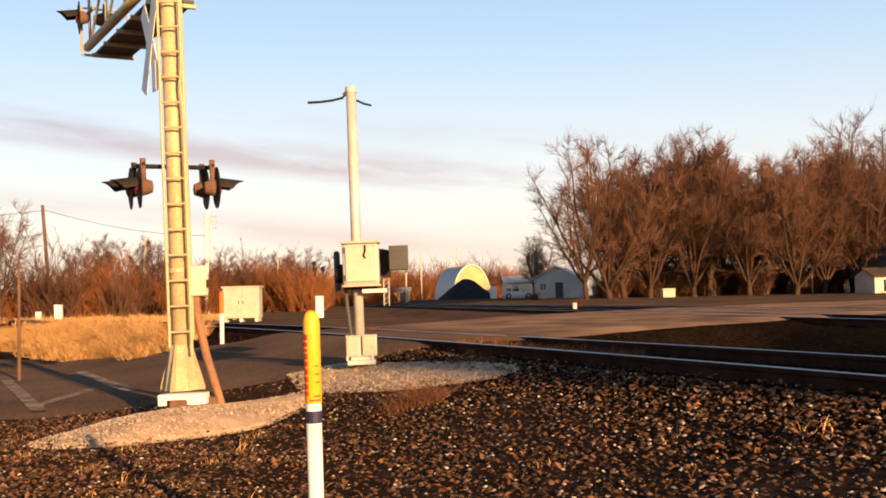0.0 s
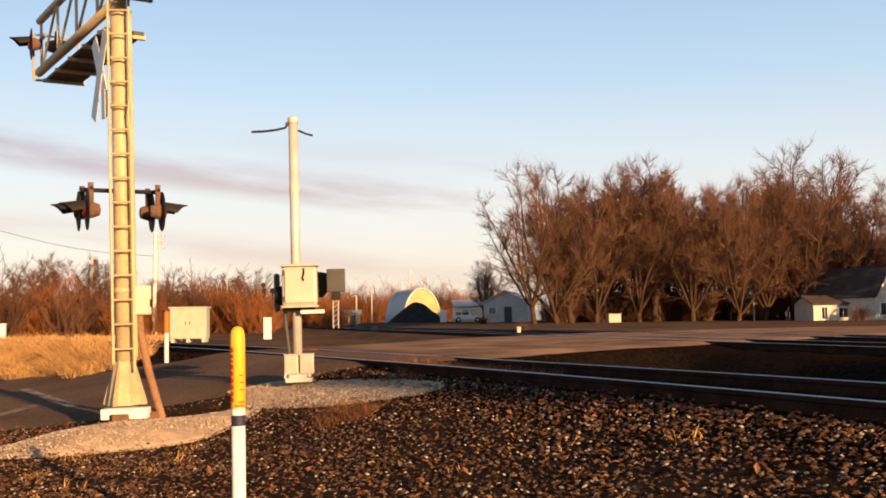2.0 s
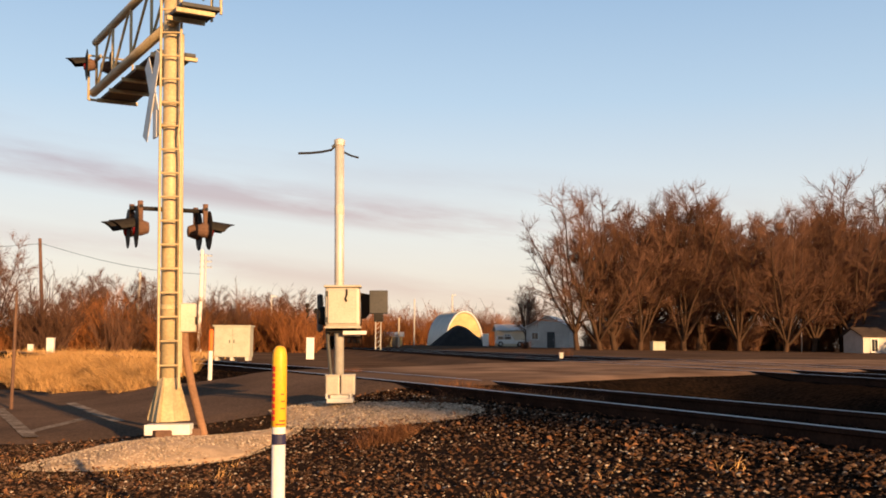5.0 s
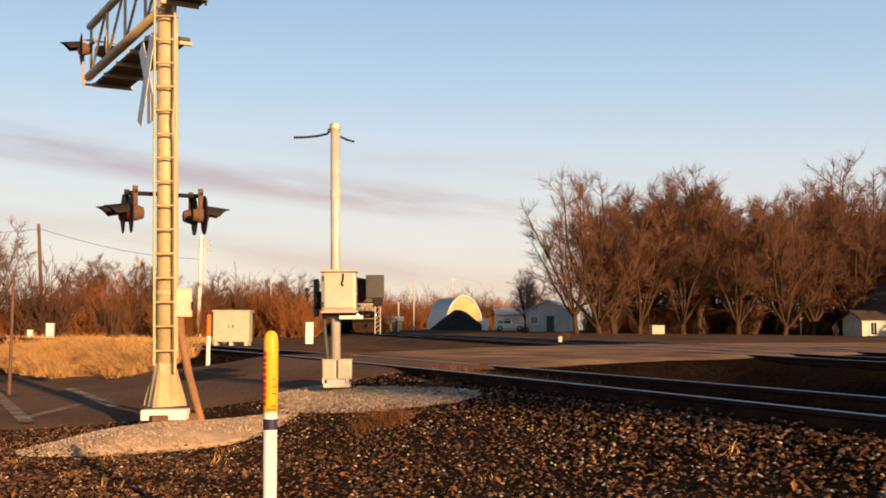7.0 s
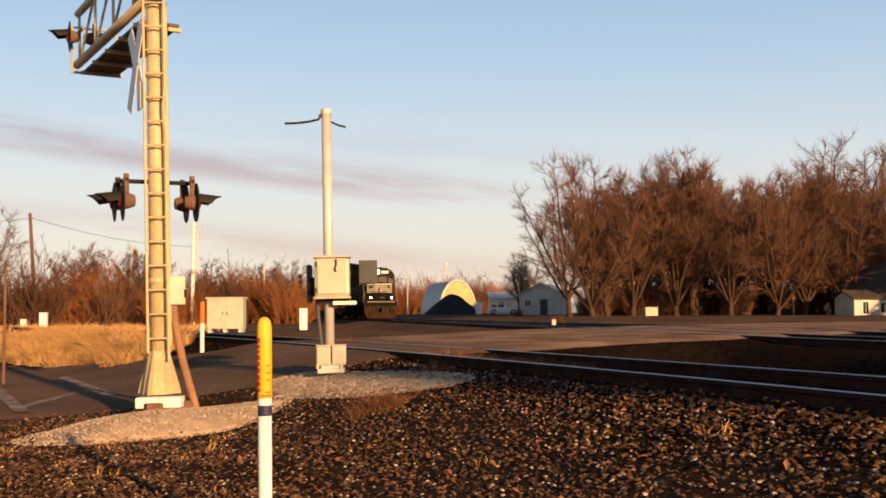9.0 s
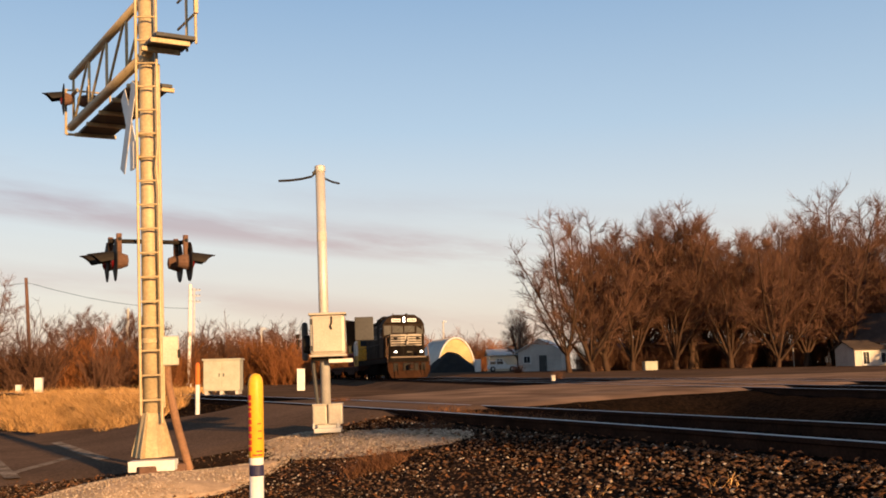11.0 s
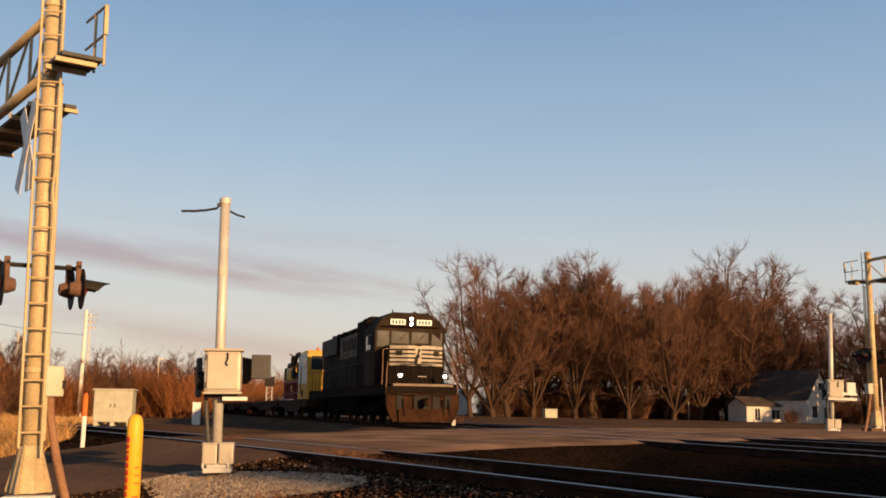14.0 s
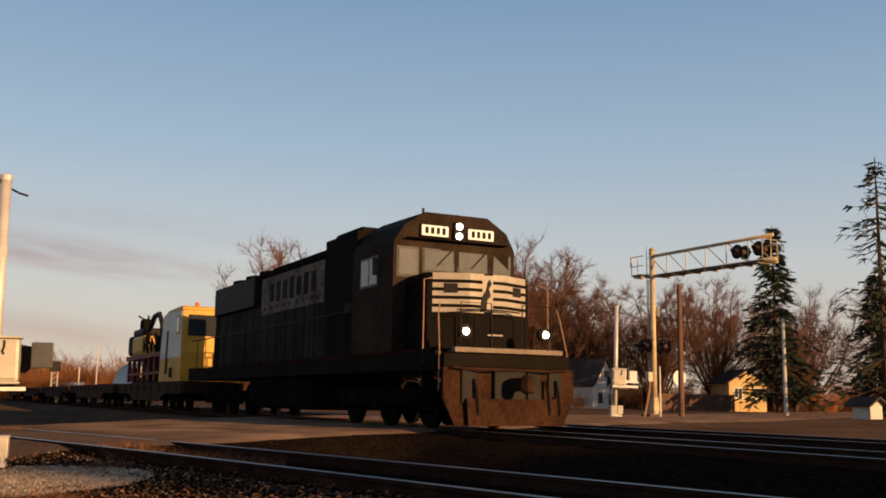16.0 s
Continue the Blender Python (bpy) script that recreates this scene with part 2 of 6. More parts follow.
def thing(name, m, label, category, group="", kind=""):
    ob = new(name)
    ob.empty_display_size = 0.2
    ob.matrix_world = m
    return tagged(ob, label, category, group, kind)


def box(bm, x, y, z, sx, sy, sz, bevel=0.0, m=None):
    """A box by its centre and size, edges rounded by bevel."""
    made = bmesh.ops.create_cube(bm, size=1.0, matrix=(m or Matrix()) @ Matrix.Translation((x, y, z)) @ Matrix.Diagonal((sx, sy, sz, 1)))
    if bevel:
        edges = list({e for v in made["verts"] for e in v.link_edges})
        bmesh.ops.bevel(bm, geom=edges, offset=bevel, segments=2, affect="EDGES", profile=0.6)
    return bm


def tube(bm, pts, r, n=8, r2=None, cap=True):
    """A round bar along points, tapering from r to r2."""
    pts = [Vector(p) for p in pts]
    r2 = r if r2 is None else r2
    rings = []
    prev = None
    for i, p in enumerate(pts):
        d = (pts[min(i + 1, len(pts) - 1)] - pts[max(i - 1, 0)]).normalized()
        if prev is None:
            a = d.orthogonal().normalized()
        else:
            a = (prev - d * prev.dot(d)).normalized()
        prev = a
        b = d.cross(a)
        rr = r + (r2 - r) * i / max(1, len(pts) - 1)
        rings.append([bm.verts.new(p + (a * math.cos(2 * math.pi * k / n) + b * math.sin(2 * math.pi * k / n)) * rr) for k in range(n)])
    for u, v in zip(rings, rings[1:]):
        for k in range(n):
            bm.faces.new((u[k], u[(k + 1) % n], v[(k + 1) % n], v[k]))
    if cap:
        bm.faces.new(rings[0][::-1])
        bm.faces.new(rings[-1])
    return bm


def lathe(bm, prof, n=16, m=None):
    """A turned solid from (radius, height) pairs."""
    m = m or Matrix()
    rings = [[bm.verts.new(m @ Vector((r * math.cos(2 * math.pi * k / n), r * math.sin(2 * math.pi * k / n), z))) for k in range(n)] for r, z in prof]
    for u, v in zip(rings, rings[1:]):
        for k in range(n):
            bm.faces.new((u[k], u[(k + 1) % n], v[(k + 1) % n], v[k]))
    bm.faces.new(rings[0][::-1])
    bm.faces.new(rings[-1])
    return bm


def prism(bm, poly, y0, y1, m=None):
    """A flat outline in x, z, drawn out from y0 to y1."""
    m = m or Matrix()
    a = [bm.verts.new(m @ Vector((x, y0, z))) for x, z in poly]
    b = [bm.verts.new(m @ Vector((x, y1, z))) for x, z in poly]
    bm.faces.new(a)
    bm.faces.new(b[::-1])
    for k in range(len(poly)):
        j = (k + 1) % len(poly)
        bm.faces.new((a[j], a[k], b[k], b[j]))
    bmesh.ops.recalc_face_normals(bm, faces=bm.faces[:])
    return bm


def B():
    return bmesh.new()


def mesh_object(name, verts, faces, material, parent=None, smooth=False):
    me = bpy.data.meshes.new(name)
    me.from_pydata(verts, [], faces)
    me.materials.append(M[material])
    if smooth:
        me.polygons.foreach_set("use_smooth", [True] * len(me.polygons))
    ob = new(name, me)
    if parent is not None:
        ob.parent = parent
    return ob


# ---- the lie of the land ----
def smooth01(v):
    v = np.clip(v, 0, 1)
    return v * v * (3 - 2 * v)


NEAR_D, NEAR_N = (0.622, -0.783), (0.783, 0.622)     # along and across the near track
MAIN_TAN, MAIN_AT = 0.1758, (7.25, 19.79)            # the main line
MAIN_H = math.atan(MAIN_TAN)
NEAR_TOP, MAIN_TOP = 0.85, 0.92                      # rail tops
ROAD_U, ROAD_N = (0.743, 0.669), (-0.669, 0.743)     # along and across the road


def near_centre(s):
    """Offset of the near track's centre line at s along it: straight past the crossing, then a long gentle curve."""
    q = np.minimum(-4 - np.asarray(s, float), 54)
    return 7.6 + 0.305 * q - 0.0028 * np.maximum(q, 0) ** 2


def near_point(s, off=0.0):
    n = float(near_centre(s)) + off
    return (NEAR_D[0] * s + NEAR_N[0] * n, NEAR_D[1] * s + NEAR_N[1] * n)


def main_point(s, off=0.0):
    """A point s metres along the main line, in the train's direction; off to the far side."""
    return (MAIN_AT[0] + math.sin(MAIN_H) * s + math.cos(MAIN_H) * off, MAIN_AT[1] - math.cos(MAIN_H) * s + math.sin(MAIN_H) * off)


def road_edges(a):
    a = np.asarray(a, float)
    near_side = 14.0 - 1.9 * smooth01((a - 7.2) / 1.6) - 0.9 * smooth01((a - 9) / 3)
    far_side = 31.0 - 11.7 * smooth01((a - 9.2) / 2.0) + 1.9 * smooth01((a - 12) / 8) + 1.6 * smooth01((a - 20) / 8)
    return near_side, far_side


def lie(x, y):
    """Heights of road and ground."""
    x, y = np.asarray(x, float), np.asarray(y, float)
    e = NEAR_N[0] * x + NEAR_N[1] * y - near_centre(NEAR_D[0] * x + NEAR_D[1] * y)
    d = (x - MAIN_AT[0] - (MAIN_AT[1] - y) * MAIN_TAN) * math.cos(MAIN_H)
    near = 0.72 * smooth01((e + 4.2) / 3.6) + 0.05 * smooth01((e + 9) / 4)
    between = 0.46
    past = between + (0.72 - between) * smooth01((4.0 - e) / 2.2)
    z = np.where(e < 0, np.minimum(near, 0.72), past)
    bed = 0.79 * smooth01((d + 4.2) / 2.4)
    z = np.where(e > 0, np.maximum(z, bed), z)
    far = 0.75 + 0.0042 * np.maximum(0, y - 30) * smooth01(1.3 - np.abs(x - 3) / 55)
    far = np.minimum(far, 1.3)
    z = np.where(d > 6.2, z + (far - z) * smooth01((d - 6.2) / 6), z)
    left = 0.32 + 0.0045 * np.clip(y - 25, 0, 190)
    z = np.where((e > 2.5) & (d < -4.2), z + (np.minimum(left, 1.3) - z) * smooth01((e - 2.5) / 10), z)
    a, n = ROAD_U[0] * x + ROAD_U[1] * y, ROAD_N[0] * x + ROAD_N[1] * y
    n1, n2 = road_edges(a)
    rz = 0.12 + 0.725 * smooth01((e + 5.2) / 4.9)
    rz = rz + (0.91 - rz) * smooth01((d + 8) / 5)
    rz = rz + (0.8 - rz) * smooth01((d - 8) / 20)
    inside = smooth01(np.minimum(n - n1 + 1.1, n2 + 1.6 - n) / 1.1)
    z = z + (rz - 0.05 - z) * inside
    return z, rz, e, d, n - n1, n2 - n


def ground_z(x, y):
    return float(lie(x, y)[0])


def warp(lo, hi, mid, n, k):
    """n steps from lo to hi, crowded about mid."""
    t = np.linspace(math.asinh((lo - mid) / k), math.asinh((hi - mid) / k), n)
    return mid + k * np.sinh(t)


gx, gy = warp(-2600, 2600, 0, 240, 9), warp(-2400, 3000, 11, 270, 8)
X, Y = np.meshgrid(gx, gy)
Z = lie(X, Y)[0]
e_, d_ = lie(X, Y)[2], lie(X, Y)[3]
lump = np.array([noise.noise((float(a) * 1.3, float(b) * 1.3, 0.0)) for a, b in zip(X.ravel(), Y.ravel())]).reshape(X.shape)
Z = Z + 0.025 * lump * (np.hypot(X, Y) < 60)
me = bpy.data.meshes.new("ground")
nx, ny = len(gx), len(gy)
idx = np.arange(nx * ny).reshape(ny, nx)
quads = np.stack([idx[:-1, :-1], idx[:-1, 1:], idx[1:, 1:], idx[1:, :-1]], -1).reshape(-1, 4)
me.from_pydata(np.stack([X, Y, Z], -1).reshape(-1, 3).tolist(), [], quads.tolist())
me.polygons.foreach_set("use_smooth", [True] * len(me.polygons))
stony_shade = np.maximum(smooth01((2.6 - np.abs(e_)) / 0.8), np.where(e_ < -1.5, 0.8 * smooth01((10.5 + e_) / 3), 0))
stony_shade = np.maximum(stony_shade, smooth01((3.6 - np.abs(d_ - 2)) / 0.8))
# the dirt between the tracks is darkened too, to stand for shade
stony_shade = np.maximum(stony_shade, 1.0 * (e_ > 0) * smooth01((d_ + 13) / 3) * smooth01((9 - d_) / 2) * smooth01((34 - Y) / 6))
att = me.attributes.new("stony_shade", "FLOAT", "POINT")
att.data.foreach_set("value", stony_shade.ravel().astype(np.float32))
ground = tagged(new("ground", me), "dark ballast, bare dirt and dry grass ground, shade coloured in between the tracks", "ground", kind="structure")


def ground_material():
    m = mat("earth", (0.17, 0.105, 0.065), 0.95, 0, (0.07, 0.044, 0.029), 0.25, 9, 0.5, spec=0.0)
    nt = m.node_tree
    bs = nt.nodes["Principled BSDF"]
    soil = bs.inputs["Base Color"].links[0].from_socket
    at = nt.nodes.new("ShaderNodeAttribute")
    at.attribute_name = "stony_shade"
    co = nt.nodes.new("ShaderNodeTexCoord")
    vo = nt.nodes.new("ShaderNodeTexVoronoi")
    vo.inputs["Scale"].default_value = 22
    nt.links.new(co.outputs["Object"], vo.inputs["Vector"])
    rp = nt.nodes.new("ShaderNodeValToRGB")
    # ballast tone made near black, the shade on it included
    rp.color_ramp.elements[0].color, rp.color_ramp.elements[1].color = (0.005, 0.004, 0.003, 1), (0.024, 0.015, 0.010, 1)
    hs = nt.nodes.new("ShaderNodeSeparateColor")
    nt.links.new(vo.outputs["Color"], hs.inputs[0])
    nt.links.new(hs.outputs[0], rp.inputs[0])
    mx = nt.nodes.new("ShaderNodeMix")
    mx.data_type = "RGBA"
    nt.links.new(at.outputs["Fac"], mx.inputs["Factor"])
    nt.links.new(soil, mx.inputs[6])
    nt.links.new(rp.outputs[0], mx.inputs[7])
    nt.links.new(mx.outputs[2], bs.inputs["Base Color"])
    return m


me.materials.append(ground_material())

# the road, its edges a little ragged, over the ground
ra = np.concatenate([np.arange(-40, 60, 0.25), np.arange(60, 400, 8.0)])
rows = []
for a in ra:
    n1, n2 = (float(v) for v in road_edges(a))
    n1 += 0.12 * noise.noise((a * 0.9, 1.0, 0.0))
    n2 += 0.12 * noise.noise((a * 0.9, 9.0, 0.0))
    for k in range(25):
        n = n1 + (n2 - n1) * k / 24
        x, y = ROAD_U[0] * a + ROAD_N[0] * n, ROAD_U[1] * a + ROAD_N[1] * n
        z = float(lie(x, y)[1]) - (0.05 if k in (0, 24) else 0.0) + 0.012 * noise.noise((x * 0.5, y * 0.5, 3.0))
        rows.append((x, y, z))
faces = [(i * 25 + k, (i + 1) * 25 + k, (i + 1) * 25 + k + 1, i * 25 + k + 1) for i in range(len(ra) - 1) for k in range(24)]
road = tagged(mesh_object("road", rows, faces, "asphalt", smooth=True), "worn grey-brown asphalt road humped over the rails", "road", kind="structure")
dust = road.data.attributes.new("dust", "FLOAT", "POINT")     # pale dust and old concrete past the near track
pts = np.array(rows)
dust.data.foreach_set("value", (smooth01((lie(pts[:, 0], pts[:, 1])[2] - 0.3) / 2.5)).astype(np.float32))


def dusty_road(m):
    nt = m.node_tree
    bs = nt.nodes["Principled BSDF"]
    plain = bs.inputs["Base Color"].links[0].from_socket
    at = nt.nodes.new("ShaderNodeAttribute")
    at.attribute_name = "dust"
    co = nt.nodes.new("ShaderNodeTexCoord")
    patches = nt.nodes.new("ShaderNodeTexNoise")
    patches.inputs["Scale"].default_value, patches.inputs["Detail"].default_value = 0.8, 5
    nt.links.new(co.outputs["Object"], patches.inputs["Vector"])
    rp = nt.nodes.new("ShaderNodeValToRGB")
    rp.color_ramp.elements[0].position, rp.color_ramp.elements[1].position = 0.35, 0.68
    rp.color_ramp.elements[0].color, rp.color_ramp.elements[1].color = (0.16, 0.10, 0.065, 1), (0.37, 0.235, 0.148, 1)
    nt.links.new(patches.outputs["Fac"], rp.inputs[0])
    mx = nt.nodes.new("ShaderNodeMix")
    mx.data_type = "RGBA"
    nt.links.new(at.outputs["Fac"], mx.inputs["Factor"])
    nt.links.new(plain, mx.inputs[6])
    nt.links.new(rp.outputs[0], mx.inputs[7])
    nt.links.new(mx.outputs[2], bs.inputs["Base Color"])


dusty_road(M["asphalt"])


def road_mark(name, a0, n0, a1, n1, w, label):
    """A painted line on the road between two points of its own axes."""
    v, f = [], []
    steps = max(2, int(math.hypot(a1 - a0, n1 - n0) / 0.4))
    da, dn = a1 - a0, n1 - n0
    ln = math.hypot(da, dn)
    for i in range(steps + 1):
        for side in (-1, 1):
            a = a0 + da * i / steps - dn / ln * side * w / 2
            n = n0 + dn * i / steps + da / ln * side * w / 2
            x, y = ROAD_U[0] * a + ROAD_N[0] * n, ROAD_U[1] * a + ROAD_N[1] * n
            v.append((x, y, float(lie(x, y)[1]) + 0.012 * noise.noise((x * 0.5, y * 0.5, 3.0)) + 0.008))
    f = [(2 * i, 2 * i + 2, 2 * i + 3, 2 * i + 1) for i in range(steps)]
    return tagged(mesh_object(name, v, f, "road_paint"), label, "road marking", kind="structure")


# ---- tracks ----
def rail_profile():
    return [(-0.07, -0.17), (0.07, -0.17), (0.07, -0.155), (0.012, -0.14), (0.012, -0.045), (0.036, -0.035), (0.036, -0.004), (0.030, 0.0), (-0.030, 0.0), (-0.036, -0.004), (-0.036, -0.035), (-0.012, -0.045), (-0.012, -0.14), (-0.07, -0.155)]


def rail(name, pts, z, parent):
    """A rail swept along plan points; its worn top is a part of its own."""
    prof = rail_profile()
    v, f, tv, tf = [], [], [], []
    n = len(prof)
    for i, p in enumerate(pts):
        q, r = pts[max(i - 1, 0)], pts[min(i + 1, len(pts) - 1)]
        dx, dy = r[0] - q[0], r[1] - q[1]
        ln = math.hypot(dx, dy)
        nx_, ny_ = -dy / ln, dx / ln
        v += [(p[0] + nx_ * a, p[1] + ny_ * a, z + b) for a, b in prof]
        tv += [(p[0] + nx_ * a, p[1] + ny_ * a, z + b) for a, b in ((0.034, 0.0005), (0.028, 0.004), (-0.028, 0.004), (-0.034, 0.0005))]
    for i in range(len(pts) - 1):
        f += [(i * n + k, (i + 1) * n + k, (i + 1) * n + (k + 1) % n, i * n + (k + 1) % n) for k in range(n)]
        tf += [(i * 4 + k, (i + 1) * 4 + k, (i + 1) * 4 + k + 1, i * 4 + k + 1) for k in range(3)]
    ob = mesh_object(name, v, f, "rust", parent)
    mesh_object("rail_head", tv, tf, "rail_top", ob)
    return ob


def tie_mesh():
    bm = B()
    box(bm, 0, 0, -0.09, 2.6, 0.23, 0.18, 0.015)
    me_ = bpy.data.meshes.new("tie")
    bm.to_mesh(me_)
    bm.free()
    me_.materials.append(M["tie"])
    return me_


TIE = tie_mesh()


def track(name, point, s0, s1, top, label, ties):
    root = thing(name, Matrix(), label, "railway track")
    for off in (-0.7525, 0.7525):
        rail("rail", [point(s, off) for s in np.arange(s0, s1 + 0.1, 2.0)], top, root)
    s = ties[0]
    while s < ties[1]:
        p, q = point(s - 0.1), point(s + 0.1)
        ob = new("tie", TIE)
        ob.parent = root
        across = math.atan2(q[1] - p[1], q[0] - p[0]) + math.pi / 2
        ob.matrix_basis = Matrix.LocRotScale(((p[0] + q[0]) / 2, (p[1] + q[1]) / 2, top - 0.175 + random.uniform(-0.012, 0.006)), Euler((0, 0, across + random.uniform(-0.03, 0.03))), None)
        s += 0.54 + random.uniform(-0.02, 0.02)
    return root


near_track = track("near_track", near_point, -80, 40, NEAR_TOP, "rusty curving railway track on weathered timber ties", (-60, 14))
main_track = track("main_track", main_point, -240, 70, MAIN_TOP, "straight main line track with worn bright rail tops", (-70, 40))
passing_track = track("passing_track", lambda s, off=0.0: main_point(s, off + 4.1), -240, 70, MAIN_TOP, "second main line track with worn bright rail tops", (-70, 40))


# ---- trees ----
def bare_tree(seed, height, spread, low, stems, dense):
    """Limbs and twigs of a leafless tree as two lists of tapering segments: stems, boughs, branches, twigs."""
    rnd = random.Random(seed)
    wood, twigs = [], []

    def limb(p, d, length, r0, r1, steps, lift, wob, out, level):
        spots = []
        for i in range(steps):
            d = (d + Vector((rnd.uniform(-1, 1), rnd.uniform(-1, 1), rnd.uniform(-0.7, 0.7))) * wob + Vector((0, 0, lift))).normalized()
            q = p + d * (length / steps)
            a, b = r0 + (r1 - r0) * i / steps, r0 + (r1 - r0) * (i + 1) / steps
            out.append((p, q, a, b, level))
            spots.append((p, q, d, b))
            p = q
        return spots

    def aside(d, ahead, off, up):
        side = d.orthogonal().normalized()
        side.rotate(Matrix.Rotation(rnd.uniform(0, 6.283), 3, d))
        return (d * ahead + side * off + Vector((0, 0, up))).normalized()

    r = height * 0.015
    fork = Vector((rnd.uniform(-0.3, 0.3), rnd.uniform(-0.3, 0.3), height * low))
    wood.append((Vector((0, 0, -0.3)), fork, r * 1.4, r, 0))
    for k in range(stems):
        a = 6.283 * (k + rnd.uniform(-0.35, 0.35)) / stems
        lean = spread * (0.12 + 0.8 * ((k * 0.618 + rnd.uniform(0, 0.2)) % 1.0))
        root_at = Vector((0, 0, 0)).lerp(fork, rnd.uniform(0.5, 1.0))
        line = limb(root_at, Vector((math.cos(a) * lean, math.sin(a) * lean, 1)).normalized(), height * (1 - low) * rnd.uniform(0.72, 1.02), r * rnd.uniform(0.45, 0.72), 0.03, 9, 0.05, 0.13, wood, 1)
        for j in range(13):
            f = 0.14 + 0.86 * (j + rnd.random()) / 13
            p, q, d, rad = line[min(8, int(f * 9))]
            bough = height * 0.27 * (1.2 - 0.75 * f) * rnd.uniform(0.6, 1.25)
            arm = limb(p.lerp(q, rnd.random()), aside(d, rnd.uniform(0.4, 0.8), rnd.uniform(0.6, 1.0), 0.12), bough, max(rad * 0.5, 0.035), 0.018, 4, 0.06, 0.2, wood if f < 0.5 else twigs, 2)
            for _ in range(7):
                p2, q2, d2, rad2 = rnd.choice(arm)
                sprig = limb(p2.lerp(q2, rnd.random()), aside(d2, 0.7, rnd.uniform(0.4, 0.9), 0.12), bough * rnd.uniform(0.22, 0.5), 0.022, 0.012, 2, 0.08, 0.25, twigs, 3)
                for _ in range(dense):
                    p3, q3, d3, rad3 = rnd.choice(sprig)
                    limb(p3.lerp(q3, rnd.random()), aside(d3, 0.7, rnd.uniform(0.3, 0.8), 0.15), rnd.uniform(0.45, 1.25), 0.014, 0.006, 1, 0.0, 0.1, twigs, 3)
    k = height / max(q.z for _, q, _, _, _ in wood + twigs)
    return tuple([(p * k, q * k, a, b, n) for p, q, a, b, n in part_] for part_ in (wood, twigs))


def segments_mesh(name, segs, sides, material, thin=1.0):
    v, f = [], []
    for p, q, r0, r1, level in segs:
        d = q - p
        if d.length < 1e-4:
            continue
        d.normalize()
        a = d.orthogonal().normalized()
        b = d.cross(a)
        n = sides if level < 2 else 3
        o = len(v)
        for c, r in ((p, r0), (q, r1)):
            v += [tuple(c + (a * math.cos(6.2832 * k / n) + b * math.sin(6.2832 * k / n)) * r * thin) for k in range(n)]
        f += [(o + k, o + (k + 1) % n, o + n + (k + 1) % n, o + n + k) for k in range(n)]
    me_ = bpy.data.meshes.new(name)
    me_.from_pydata(v, [], f)
    me_.materials.append(M[material])
    me_.polygons.foreach_set("use_smooth", [True] * len(me_.polygons))
    return me_


def tree_kind(seed, height, spread, low, stems, dense, label, twig_mat="twig"):
    wood, twigs = bare_tree(seed, height, spread, low, stems, dense)
    root = thing("bare_tree", Matrix.Translation((0, 0, -500)), label, "tree", "bare trees beyond the tracks")
    t1 = new("trunk", segments_mesh("trunk", wood, 7, "bark"))
    t2 = new("crown", segments_mesh("crown", twigs, 3, twig_mat))
    t1.parent = t2.parent = root
    return root


def place_tree(kind, x, y, scale, turn):
    ob = copy_thing(kind, pose(x, y, ground_z(x, y), 0, 0, turn))
    ob.scale = (scale, scale, scale)
    return ob


# ---- poles ----
def signal_lamp(root, m, sgn, lit):
    """A flashing lamp that looks along m's z: round backing, housing, lens and sloped hood."""
    disc = part("backing_disc", lathe(B(), [(0.02, 0.0), (0.25, 0.0), (0.255, 0.012), (0.15, 0.03), (0.10, 0.03)], 24, m), "black", root, "round black backing disc")
    part("lamp_housing", lathe(B(), [(0.02, -0.15), (0.07, -0.14), (0.10, -0.06), (0.11, 0.0)], 14, m), "wood", disc)
    part("lens", lathe(B(), [(0.10, 0.03), (0.09, 0.05), (0.05, 0.065), (0.005, 0.07)], 14, m), "lens_lit" if lit else "lens_red", disc, "round red lens")
    bm = B()
    n = 11
    up = -sgn
    rings = []
    for rr, zz, drop in ((0.125, 0.02, 0.0), (0.115, 0.34, 0.03), (0.103, 0.335, 0.03), (0.113, 0.02, 0.0)):
        rings.append([bm.verts.new(m @ Vector((up * (rr * math.cos(radians(a)) - drop), rr * math.sin(radians(a)), zz - (0.16 * abs(a) / 90 if zz > 0.1 else 0)))) for a in np.linspace(-88, 88, n)])
    for u, w in zip(rings, rings[1:] + rings[:1]):
        for j in range(n - 1):
            bm.faces.new((u[j], u[j + 1], w[j + 1], w[j]))
    part("hood", bm, "black", disc, "sloped dark hood")


